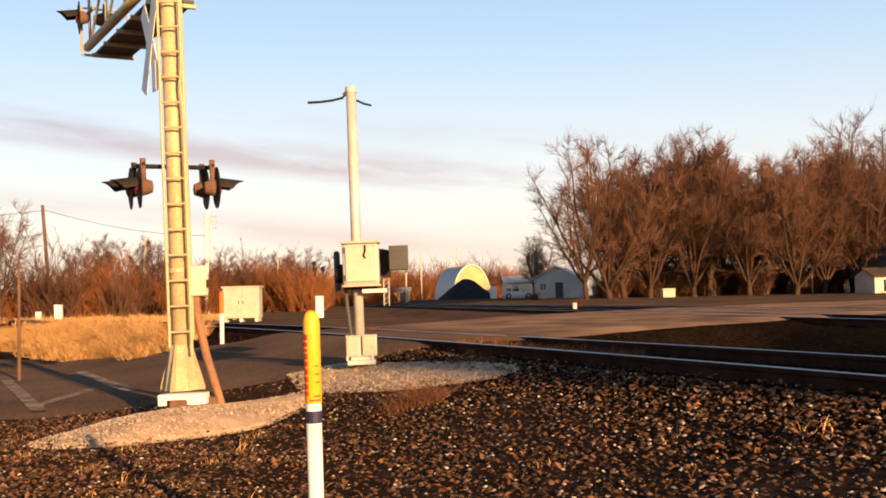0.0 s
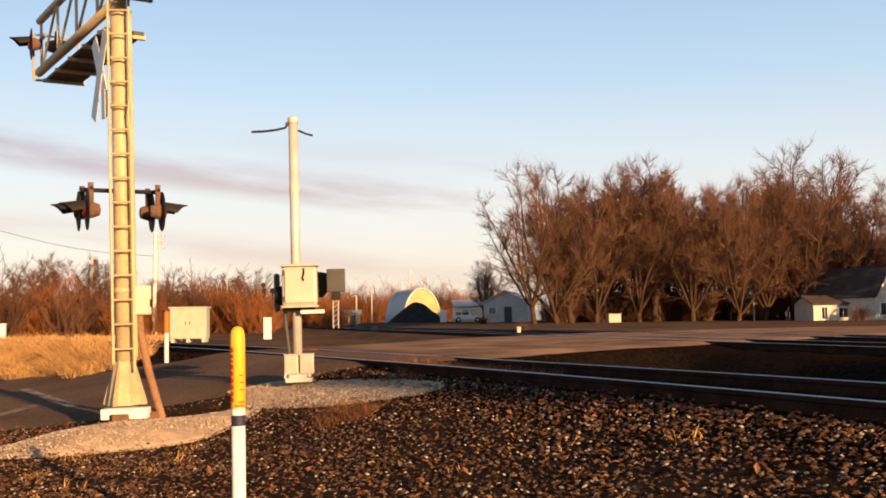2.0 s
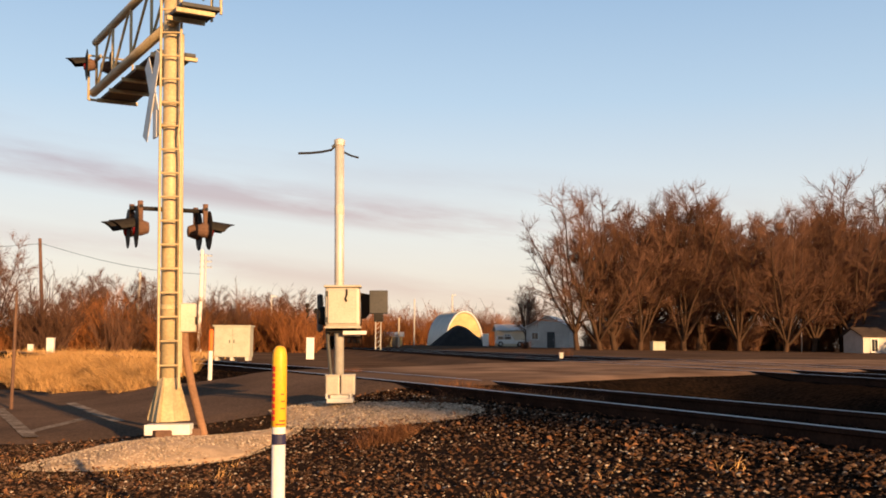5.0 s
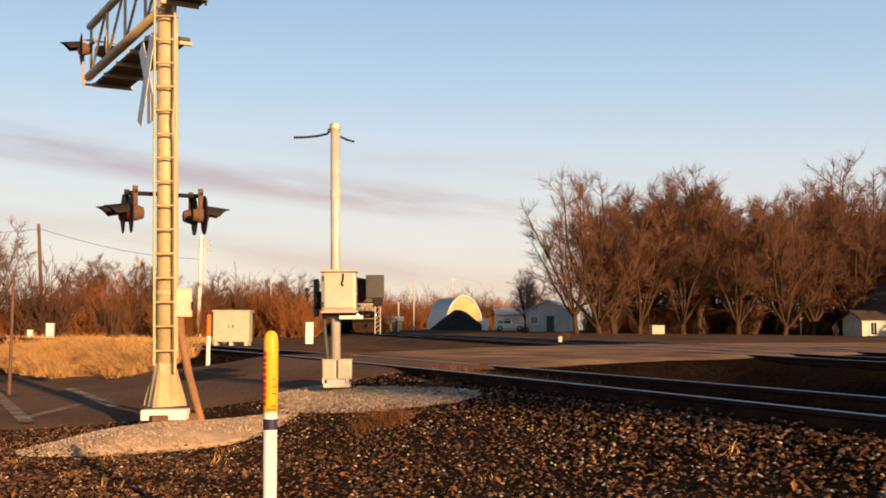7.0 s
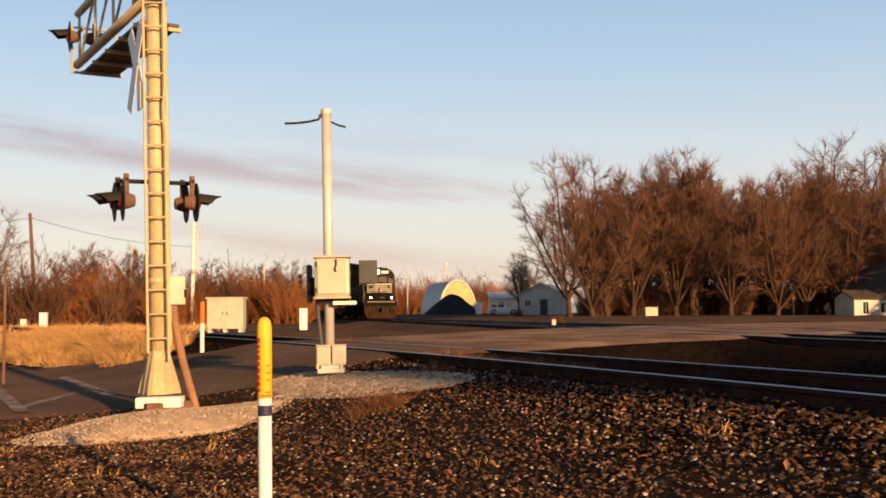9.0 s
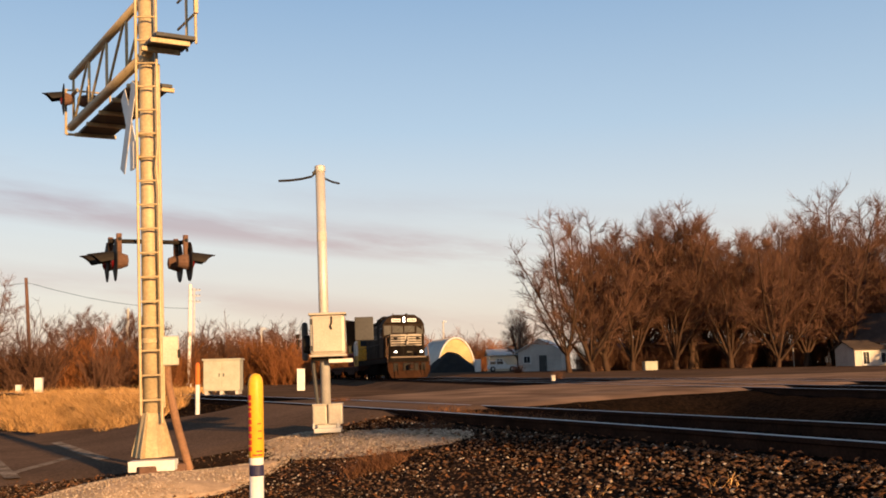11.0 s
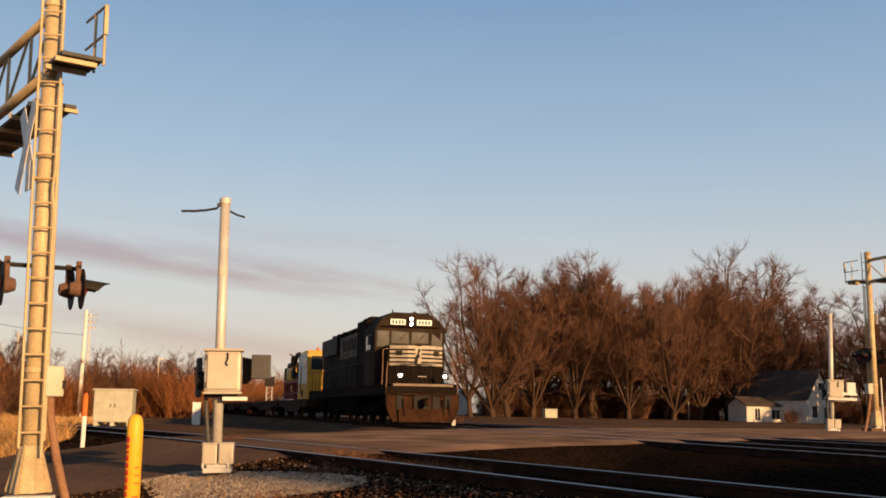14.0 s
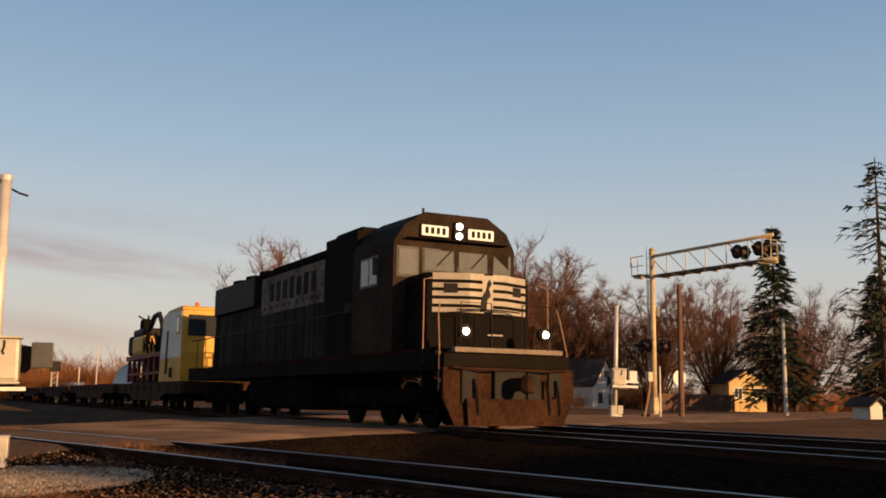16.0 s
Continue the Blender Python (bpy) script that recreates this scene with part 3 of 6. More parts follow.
def cantilever(m, arm, lean, label, lit):
    """A silver cantilever signal mast with ladder, lamps, walkway arm and crossbuck. Local +y runs along the arm."""
    root = thing("cantilever_signal", m, label, "railway signal", "crossing cantilever signals")
    part("foundation", box(B(), 0.0, -0.18, 0.02, 0.58, 0.50, 0.20, 0.02), "wood", root, "dark weathered footing")
    part("base_plate", box(B(), 0.09, -0.31, 0.12, 0.56, 0.20, 0.13, 0.012, Matrix.Rotation(radians(-32), 4, "Z")), "white", root, "white-painted base block")
    top = 6.35 if lit else 7.15
    part("mast", tube(B(), [(0, 0, 0.2), (0, 0, 3.0), (0, 0, top)], 0.11, 20, 0.10), "silver", root, smooth=True)
    part("base_skirt", lathe(B(), [(0.22, 0.2), (0.21, 0.24), (0.135, 0.70), (0.12, 0.74)], 8), "silver", root)
    for a in (45, 135, 225, 315):
        w = Matrix.Rotation(radians(a), 4, "Z")
        part("gusset", prism(B(), [(0.12, 0.2), (0.29, 0.2), (0.29, 0.24), (0.13, 0.76)], -0.012, 0.012, w), "silver", root)
    part("mast_cap", lathe(B(), [(0.115, top), (0.125, top + 0.02), (0.07, top + 0.09), (0.01, top + 0.10)], 16), "silver", root)
    rails = ((-0.18, -0.14), (0.05, -0.25))
    (x0, y0), (x1, y1) = rails
    part("ladder_rail", tube(B(), [(x0, y0, 0.72), (x0, y0, 4.0), (x0, y0, top + 0.15)], 0.018, 6), "silver", root, "thin ladder side rail")
    part("ladder_rail", tube(B(), [(x1, y1, 0.62), (x1, y1, 3.55), (x1 - 0.022, y1 + 0.012, 3.85), (x1, y1, 4.1), (x1, y1, top + 0.15)], 0.018, 6), "silver", root, "thin ladder side rail, knocked slightly bent")
    for k in range(int((top - 0.8) / 0.305)):
        z = 0.9 + 0.305 * k
        part("rung", tube(B(), [(*rails[0], z), (*rails[1], z)], 0.013, 6), "silver", root)
    for z in (1.6, 3.95, 4.25, 6.2):
        part("ladder_bracket", lathe(B(), [(0.108, z), (0.118, z + 0.01), (0.118, z + 0.06), (0.108, z + 0.07)], 18), "silver", root, "strap clamp round the mast")
    part("conduit", tube(B(), [(0.115, -0.10, 0.8), (0.115, -0.10, 5.2)], 0.022, 6), "silver", root)
    part("lamp_arm", tube(B(), [(-0.50, 0.06, 2.90), (0.50, 0.06, 2.90)], 0.028, 8), "black", root, "cross pipe carrying the lamps")
    for sgn in (-1, 1):
        part("lamp_bar", tube(B(), [(sgn * 0.42, -0.18, 2.90), (sgn * 0.42, 0.31, 2.90)], 0.024, 8), "black", root)
        for y, dz in ((-0.14, 0.0), (0.26, 0.02)):
            part("lamp_hanger", tube(B(), [(sgn * 0.42, y, 2.97), (sgn * 0.42, y, 2.70)], 0.035, 8), "wood", root, "rusty lamp hanger")
            signal_lamp(root, Matrix.Translation((sgn * 0.46, y, 2.63 + dz)) @ Matrix.Rotation(radians(-9), 4, "Z") @ Matrix.Rotation(radians(90 * sgn), 4, "Y"), sgn, lit and sgn < 0)
    # junction box and its bent conduit
    part("junction_box", box(B(), 0.20, -0.05, 1.50, 0.22, 0.20, 0.37, 0.02), "alum", root, "pale junction box on the mast")
    part("latch", box(B(), 0.30, -0.16, 1.46, 0.03, 0.03, 0.10, 0.004), "black", root)
    part("drain_pipe", tube(B(), [(0.18, -0.05, 1.32), (0.19, -0.05, 1.1), (0.28, -0.07, 0.6), (0.43, -0.10, 0.0)], 0.05, 10), "pipe", root, "rusty brown cable pipe")
    # the arm over the road
    lo, hi = 5.34, 6.12
    part("lower_chord", tube(B(), [(-0.02, -0.2, lo), (-0.02, arm, lo)], 0.07, 12), "silver", root, smooth=True)
    part("upper_chord", tube(B(), [(-0.02, 0.0, hi), (-0.02, arm - 0.1, hi + 0.05)], 0.06, 12), "silver", root, smooth=True)
    n = max(3, int(arm / 1.0))
    for k in range(1, n + 1):
        y = arm * k / n - 0.2
        part("strut", tube(B(), [(-0.02, y, lo), (-0.02, y, hi + 0.02)], 0.022, 6), "silver", root)
        part("brace", tube(B(), [(-0.02, y, lo), (-0.02, y - arm / n * 0.9, hi)], 0.020, 6), "silver", root)
    part("walkway", box(B(), 0.36, arm / 2 + 0.5, lo - 0.1, 0.55, arm - 0.9, 0.05, 0.006), "grey", root, "dark steel grating walkway")
    for k in range(n + 1):
        y = 1.0 + (arm - 1.15) * k / n
        part("walkway_bracket", box(B(), 0.34, y, lo - 0.15, 0.66, 0.06, 0.06, 0.006), "silver", root)
    part("end_frame", tube(B(), [(-0.1, arm, lo - 0.12), (0.62, arm, lo - 0.12), (0.62, arm, hi - 0.15), (-0.1, arm, hi - 0.15), (-0.1, arm, lo - 0.12)], 0.022, 6), "silver", root)
    # rear landing
    part("landing", box(B(), 0.16, -0.45, lo + 0.06, 0.5, 0.55, 0.05, 0.006), "grey", root, "small dark landing behind the mast")
    for y in (-0.28, -0.66):
        part("landing_bracket", box(B(), 0.10, y, lo - 0.01, 0.5, 0.05, 0.06, 0.006), "silver", root)
    for y in (-0.35, -0.7):
        part("landing_post", tube(B(), [(0.42, y, lo), (0.42, y, lo + 0.77)], 0.018, 6), "silver", root)
    for z in (lo + 0.4, lo + 0.77):
        part("landing_rail", tube(B(), [(0.42, 0.0, z), (0.42, -0.7, z)], 0.018, 6), "silver", root)
    part("end_bar", box(B(), 0.42, -0.72, lo + 0.58, 0.05, 0.05, 0.38, 0.004), "silver", root)
    # lamps at the arm's end
    for y in ((arm - 0.25,) if not lit else (arm - 1.5, arm - 0.55)):
        for sgn in (-1, 1):
            signal_lamp(root, Matrix.Translation((sgn * 0.18, y, hi - 0.38)) @ Matrix.Rotation(radians(0 if lit else -9), 4, "Z") @ Matrix.Rotation(radians(90 * sgn), 4, "Y"), sgn, lit and sgn < 0)
    part("lamp_bar", tube(B(), [(-0.05, arm - 0.6, hi - 0.30), (-0.05, arm + 0.05, hi - 0.30)], 0.03, 8), "silver", root)
    # crossbuck on the arm
    for a in () if lit else (60, -60):
        w = Matrix.Translation((-0.12, 0.40, 4.45)) @ Matrix.Rotation(radians(90), 4, "Z") @ Matrix.Rotation(radians(a), 4, "Y")
        blade = part("crossbuck_blade", box(B(), 0, 0.02 if a > 0 else 0.0, 0, 1.22, 0.012, 0.23, 0.004, w), "white", root, "white crossbuck blade seen edge on")
    part("track_sign", box(B(), -0.19, 0.05, 4.0, 0.02, 0.16, 0.36, 0.004), "white", root, "small white sign plate below the arm")
    return root


ARM_YAW = 32
mast_xy = (-3.53, 13.45)
MAST = cantilever(pose(*mast_xy, 0.225, 0, -1.5, ARM_YAW), 4.3, 0, "silver-painted cantilever crossing signal with ladder and black lamps", False)


def gate_post(m, label, far=False):
    """A crossing gate mechanism on a galvanised pole, its arm missing."""
    root = thing("gate_mechanism", m, label, "railway gate", "crossing gate posts")
    part("pole", tube(B(), [(0, 0, 0.35), (0, 0, 3.60)], 0.066, 16), "galv", root, smooth=True)
    part("pole_cap", lathe(B(), [(0.074, 3.56), (0.076, 3.58), (0.076, 3.635), (0.05, 3.65)], 14), "galv", root)
    part("paint_band", lathe(B(), [(0.0672, 2.58), (0.068, 2.59), (0.068, 2.70), (0.0672, 2.71)], 14), "concrete", root, "dull paint band")
    part("wire_bracket", tube(B(), [(-0.06, -0.03, 3.55), (-0.11, -0.04, 3.49), (-0.24, -0.07, 3.455), (-0.40, -0.11, 3.43), (-0.56, -0.14, 3.42)], 0.017, 6), "black", root, "drooping black cable end")
    part("wire_bracket", tube(B(), [(0.06, 0.03, 3.47), (0.16, 0.08, 3.43), (0.26, 0.12, 3.41)], 0.014, 6), "black", root, "drooping black cable end")
    part("bolt", tube(B(), [(-0.10, -0.04, 3.53), (-0.05, -0.04, 3.57), (-0.05, 0.0, 3.59)], 0.02, 6), "grey", root)
    case = part("mechanism_case", box(B(), 0.06, -0.16, 1.29, 0.47, 0.34, 0.53, 0.05), "alum", root, "rounded pale grey mechanism case", smooth=False)
    part("case_door", box(B(), 0.065, -0.335, 1.29, 0.40, 0.03, 0.45, 0.012), "alum", case, "pale case door")
    part("door_handle", tube(B(), [(0.12, -0.36, 1.53), (0.12, -0.365, 1.45), (0.10, -0.365, 1.40), (0.12, -0.365, 1.36)], 0.012, 6), "black", case, "dark door handle")
    part("case_lid", box(B(), 0.06, -0.16, 1.57, 0.50, 0.37, 0.03, 0.01), "alum", case)
    part("case_sill", box(B(), 0.06, -0.16, 1.018, 0.49, 0.36, 0.03, 0.01), "alum", case)
    for z in (1.12, 1.47):
        part("hinge", box(B(), -0.15, -0.345, z, 0.03, 0.02, 0.07, 0.004), "grey", case)
    part("case_clamp", box(B(), 0.04, -0.05, 0.98, 0.42, 0.26, 0.05, 0.012), "black", root)
    part("counterweight_arm", box(B(), -0.26, -0.02, 1.22, 0.08, 0.12, 0.52, 0.035), "grey", root, "upright grey counterweight arm")
    part("arm_hub", lathe(B(), [(0.12, -0.28), (0.13, -0.26), (0.13, -0.21), (0.12, -0.19)], 14, Matrix.Translation((0, -0.02, 1.18)) @ Matrix.Rotation(radians(90), 4, "Y")), "black", root)
    part("arm_stub", box(B(), 0.22, -0.16, 0.945, 0.32, 0.10, 0.05, 0.008), "white", root, "white stub of the gate arm")
    if far:
        for z in (1.0, 1.16):
            part("gate_arm", box(B(), 0.25, -0.3, z, 0.85, 0.06, 0.08, 0.01), "white", root, "white gate arm end")
    part("weight_bracket", prism(B(), [(0.29, 1.50), (0.45, 1.47), (0.45, 1.24), (0.36, 1.14), (0.30, 1.14)], 0.06, 0.12), "black", root)
    part("counterweight", box(B(), 0.545, -0.1, 1.36, 0.25, 0.20, 0.315, 0.012), "white" if far else "grey", root, "square dark grey counterweight")
    part("conduit", tube(B(), [(-0.16, -0.02, 1.0), (-0.15, -0.02, 0.8), (-0.11, -0.02, 0.38)], 0.026, 8), "grey", root)
    part("base_casting", box(B(), 0.02, 0, 0.03, 0.36, 0.36, 0.06, 0.01), "galv", root)
    part("base_neck", box(B(), 0.02, 0, 0.09, 0.28, 0.28, 0.08, 0.02), "galv", root)
    for x in (-0.078, 0.128):
        part("junction_box", box(B(), x, -0.03, 0.235, 0.19, 0.28, 0.26, 0.02), "alum", root, "cast base junction box")
        part("box_lid", box(B(), x, -0.03, 0.372, 0.20, 0.29, 0.02, 0.006), "alum", root)
    for x in (-0.16, 0.16):
        for y in (-0.16, 0.16):
            part("anchor_bolt", lathe(B(), [(0.018, 0.06), (0.018, 0.12), (0.008, 0.13)], 6, Matrix.Translation((x, y, 0))), "galv", root)
    return root


GATE = gate_post(pose(-1.475, 14.4, 0.615, 0, -0.87, 3), "galvanised gate pole with pale mechanism case, its arm missing")


# ---- the marker post in front ----
def marker_post(m):
    root = thing("marker_post", m, "white plastic cable marker post with yellow warning cap", "marker post")
    part("tube", tube(B(), [(0, 0, -0.2), (0, 0, 0.85)], 0.038, 20), "post_white", root, "white plastic tube", smooth=True)
    part("band", lathe(B(), [(0.0385, 0.85), (0.0405, 0.855), (0.0405, 0.905), (0.0385, 0.91)], 20), "navy", root, "dark navy band")
    part("collar", lathe(B(), [(0.0385, 0.91), (0.0392, 0.912), (0.0392, 0.945), (0.0385, 0.948)], 20), "post_white", root)
    part("cap", lathe(B(), [(0.0385, 0.948), (0.042, 0.952), (0.042, 1.335), (0.0405, 1.36), (0.035, 1.385), (0.023, 1.402), (0.004, 1.408)], 24), "yellow", root, "yellow domed sleeve", smooth=True)
    rnd = random.Random(5)

    def patch(name, a0, a1, z0, z1, mt):
        bm = B()
        va = [[bm.verts.new((0.0427 * math.sin(radians(a)), -0.0427 * math.cos(radians(a)), z)) for a in np.linspace(a0, a1, 6)] for z in (z0, z1)]
        for i in range(5):
            bm.faces.new((va[0][i], va[0][i + 1], va[1][i + 1], va[1][i]))
        return part(name, bm, mt, root)

    z = 0.985
    while z < 1.30:                         # lettering too small to read, as bars
        h = rnd.uniform(0.014, 0.03)
        patch("letter_bar", -72, -24, z, z + h, "red_ink")
        z += h + 0.010
    for z0, z1, a0, a1 in ((0.96, 0.968, -20, 60), (0.98, 0.988, 10, 60), (1.05, 1.056, 20, 58), (1.09, 1.096, 24, 58), (1.13, 1.136, 20, 52)):
        patch("letter_bar", a0, a1, z0, z1, "red_ink")
    return root


marker_post(pose(-0.985, 6.40, -0.01, 0, -0.6, 0))

# limestone mounds round the footings: centre, half sizes, turn, height
MOUNDS = [(-3.28, 12.78, 1.70, 0.92, radians(52), 0.20), (-1.08, 13.5, 2.15, 0.48, radians(-53), 0.045)]


def mound_rise(x, y):
    """How far the nearest mound lifts a place, and whether one does."""
    best = 0.0
    for cx, cy, rx, ry, turn, rise in MOUNDS:
        ca, sa = math.cos(turn), math.sin(turn)
        dx, dy = x - cx, y - cy
        lx, ly = dx * ca + dy * sa, dy * ca - dx * sa
        best = max(best, rise * (1 - (lx / rx) ** 2 - (ly / ry) ** 2))
    return best


def mound(cx, cy, rx, ry, turn, top, label, seed):
    v, f = [], []
    n, rings = 56, 16
    ca, sa = math.cos(turn), math.sin(turn)
    for j in range(rings + 1):
        for k in range(n):
            a = 6.2832 * k / n
            q = j / rings
            edge = 1 + 0.14 * noise.noise((math.cos(a) * 1.5 + seed, math.sin(a) * 1.5, 0.0)) + 0.10 * noise.noise((math.cos(a) * 6 + seed, math.sin(a) * 6, 2.0))
            lx, ly = math.cos(a) * rx * q * edge, math.sin(a) * ry * q * edge
            x, y = cx + lx * ca - ly * sa, cy + lx * sa + ly * ca
            z = ground_z(x, y) + (0.02 + top * (1 - q ** 2) if q < 1 else -0.05) + 0.02 * noise.noise((x * 4, y * 4, 1.0)) + 0.012 * noise.noise((x * 14, y * 14, 1.0))
            v.append((x, y, z))
    for j in range(rings):
        f += [(j * n + k, (j + 1) * n + k, (j + 1) * n + (k + 1) % n, j * n + (k + 1) % n) for k in range(n)]
    return tagged(mesh_object("gravel_mound", v, f, "limestone", smooth=True), label, "gravel mound", kind="structure")


mound(*MOUNDS[0], "pale limestone gravel mound round the signal footing", 1)
mound(*MOUNDS[1], "pale limestone gravel patch round the gate footing", 2)


# ---- beyond the crossing ----
far_mast = cantilever(pose(26.7, 48.4, 0.78, 0, 0.0, 193), 6.0, 0, "silver cantilever crossing signal beyond the tracks, red lamps lit", True)
far_mast.scale = (1.4, 1.4, 1.4)
far_gate = gate_post(pose(23.0, 45.7, 0.80, 0, 1.5, -14), "sunlit white gate pole and mechanism beyond the tracks", True)
far_gate.scale = (1.5, 1.5, 1.5)


def wooden_pole(x, y, h, r, material, label, lean=0.0, arms=0, lamp=False):
    z = ground_z(x, y)
    root = thing("utility_pole", pose(x, y, z, 0, lean, 0), label, "pole")
    part("shaft", tube(B(), [(0, 0, -0.3), (0, 0, h * 0.5), (0, 0, h)], r, 10, r * 0.72), material, root)
    for k in range(arms):
        part("crossarm", box(B(), 0, 0.1, h - 0.25 - 0.7 * k, 1.5, 0.1, 0.12, 0.01), material, root)
        for xx in (-0.65, -0.25, 0.25, 0.65):
            part("insulator", lathe(B(), [(0.03, 0.0), (0.05, 0.05), (0.03, 0.12)], 8, Matrix.Translation((xx, 0.1, h - 0.19 - 0.7 * k))), "grey", root)
    if lamp:
        part("lamp_head", box(B(), 0.3, -0.1, h - 0.1, 0.7, 0.25, 0.16, 0.04), "white", root)
    return root


wooden_pole(-32.0, 80.7, 9.2, 0.17, "wood", "leaning dark brown wooden telephone pole", -4.2)
wooden_pole(-26.1, 85.7, 6.8, 0.13, "concrete", "pale weathered utility pole in the brush", 1.0)
wooden_pole(-22.0, 90.7, 9.2, 0.20, "white", "tall white-grey utility pole", 0.4)
wooden_pole(-28.8, 120.7, 11.4, 0.12, "galv", "thin radio mast with small antennas", 0.0, 3)
for x, h in ((-28.2, 4.9), (-26.3, 4.7), (-24.7, 4.6), (-18.5, 5.0)):
    wooden_pole(x, 130.7, h, 0.13, "concrete", "short pale utility pole by the far line")
wooden_pole(-20.7, 120.7, 6.4, 0.10, "concrete", "pale pole with a floodlight", 0, 0, True)
wooden_pole(-4.6, 160.7, 7.4, 0.12, "concrete", "slim pale utility pole")
wooden_pole(-6.6, 150.0, 4.4, 0.16, "cream", "short pale utility pole")
wooden_pole(1.7, 185.7, 9.4, 0.15, "concrete", "yard light pole behind the store hut", 0, 0, True)
wooden_pole(11.0, 130.7, 6.2, 0.13, "wood", "dark utility pole beside the sheds")
wooden_pole(29.8, 50.9, 7.5, 0.17, "wood", "dark brown wooden pole beside the signal")
wooden_pole(44.0, 60.9, 6.8, 0.15, "concrete", "slim grey utility pole by the spruces")
wooden_pole(-8.3, 19.9, 2.3, 0.035, "wood", "thin dark sign post beside the road")
wooden_pole(26.2, 46.9, 2.6, 0.05, "galv", "thin galvanised sign post")


wire = [Vector((-60.0, 78.0, 9.2)).lerp(Vector((-32.5, 80.7, 9.3)), k / 6) - Vector((0, 0, 0.9 * math.sin(math.pi * k / 6))) for k in range(7)]
wire += [Vector((-32.5, 80.7, 9.3)).lerp(Vector((-21.9, 90.7, 7.6)), k / 6) - Vector((0, 0, 0.5 * math.sin(math.pi * k / 6))) for k in range(1, 7)]
tagged(part("overhead_wire", tube(B(), wire, 0.018, 5), "black"), "thin dark overhead wire between the poles", "wire")


def sign_post(x, y, h, r, facing):
    root = thing("road_sign", pose(x, y, ground_z(x, y), 0, 0, facing), "pale octagonal road sign back on a post", "road sign")
    part("post", tube(B(), [(0, 0.03, -0.2), (0, 0.03, h)], 0.04, 6), "galv", root)
    part("plate", lathe(B(), [(r, -0.012), (r, 0.012)], 8, Matrix.Translation((0, 0, h - r)) @ Matrix.Rotation(radians(90), 4, "X") @ Matrix.Rotation(radians(22.5), 4, "Z")), "white", root, "octagonal plate")


sign_post(30.9, 52.9, 2.7, 0.46, 4)


def equipment_cabinet():
    root = thing("equipment_cabinet", pose(-10.55, 50.9, 0.55, 0, 0, 2), "pale grey-green railway equipment cabinet on skids", "cabinet")
    part("body", box(B(), 0, 0, 0.92, 1.78, 1.1, 1.5, 0.03), "green", root)
    part("roof", box(B(), 0, 0, 1.71, 1.92, 1.24, 0.08, 0.02), "green", root)
    for x in (-0.43, 0.43):
        door = part("door", box(B(), x, -0.56, 0.9, 0.82, 0.03, 1.38, 0.01), "green", root)
        part("door_handle", box(B(), x * 0.25, -0.59, 0.95, 0.04, 0.03, 0.16, 0.005), "grey", door)
    for x in (-0.75, 0, 0.75):
        part("skid", box(B(), x, 0, 0.08, 0.16, 1.1, 0.18, 0.01), "concrete", root)


equipment_cabinet()


def stake(x, y, h, r, top, label):
    root = thing("marker_stake", pose(x, y, ground_z(x, y), 0, 0, 0), label, "marker post")
    part("tube", tube(B(), [(0, 0, -0.2), (0, 0, h * 0.58)], r, 10), "post_white", root)
    part("cap", lathe(B(), [(r, h * 0.58), (r * 1.08, h * 0.6), (r * 1.08, h * 0.96), (r * 0.5, h)], 10), top, root)


stake(-5.1, 22.4, 1.12, 0.045, "orange", "white marker stake with an orange top beyond the road")


def pillar_box(x, y, w, h, label, paint="white"):
    root = thing("utility_pedestal", pose(x, y, ground_z(x, y), 0, 0, 5), label, "utility box")
    part("body", box(B(), 0, 0, h / 2, w, w * 0.8, h, 0.03), paint, root)
    part("lid", box(B(), 0, 0, h + 0.02, w * 1.08, w * 0.88, 0.05, 0.015), paint, root)


pillar_box(-8.0, 60.7, 0.46, 1.25, "white upright utility pedestal beside the line")
pillar_box(-28.9, 70.7, 0.35, 0.7, "small white utility pedestal in dry grass")
pillar_box(-27.5, 70.7, 0.5, 1.15, "white utility pedestal in dry grass")
pillar_box(5.4, 46.7, 0.18, 0.26, "small pale switch box beside the rails", "concrete")
pillar_box(20.4, 95.7, 1.2, 0.8, "low pale utility box under the trees", "green")
pillar_box(6.3, 148.7, 0.9, 1.8, "pale tank beside the coal heap")


def window(root, x, z, w, h, y, name="window"):
    """A window in the wall face that looks to -y."""
    fr = part(name, box(B(), x, y - 0.02, z, w + 0.16, 0.06, h + 0.16, 0.01), "white", root)
    for dx in (-w / 4, w / 4):
        part("pane", box(B(), x + dx, y - 0.055, z, w / 2 - 0.04, 0.02, h, 0.004), "glass", fr)
    part("sill", box(B(), x, y - 0.08, z - h / 2 - 0.1, w + 0.24, 0.12, 0.05), "white", fr)


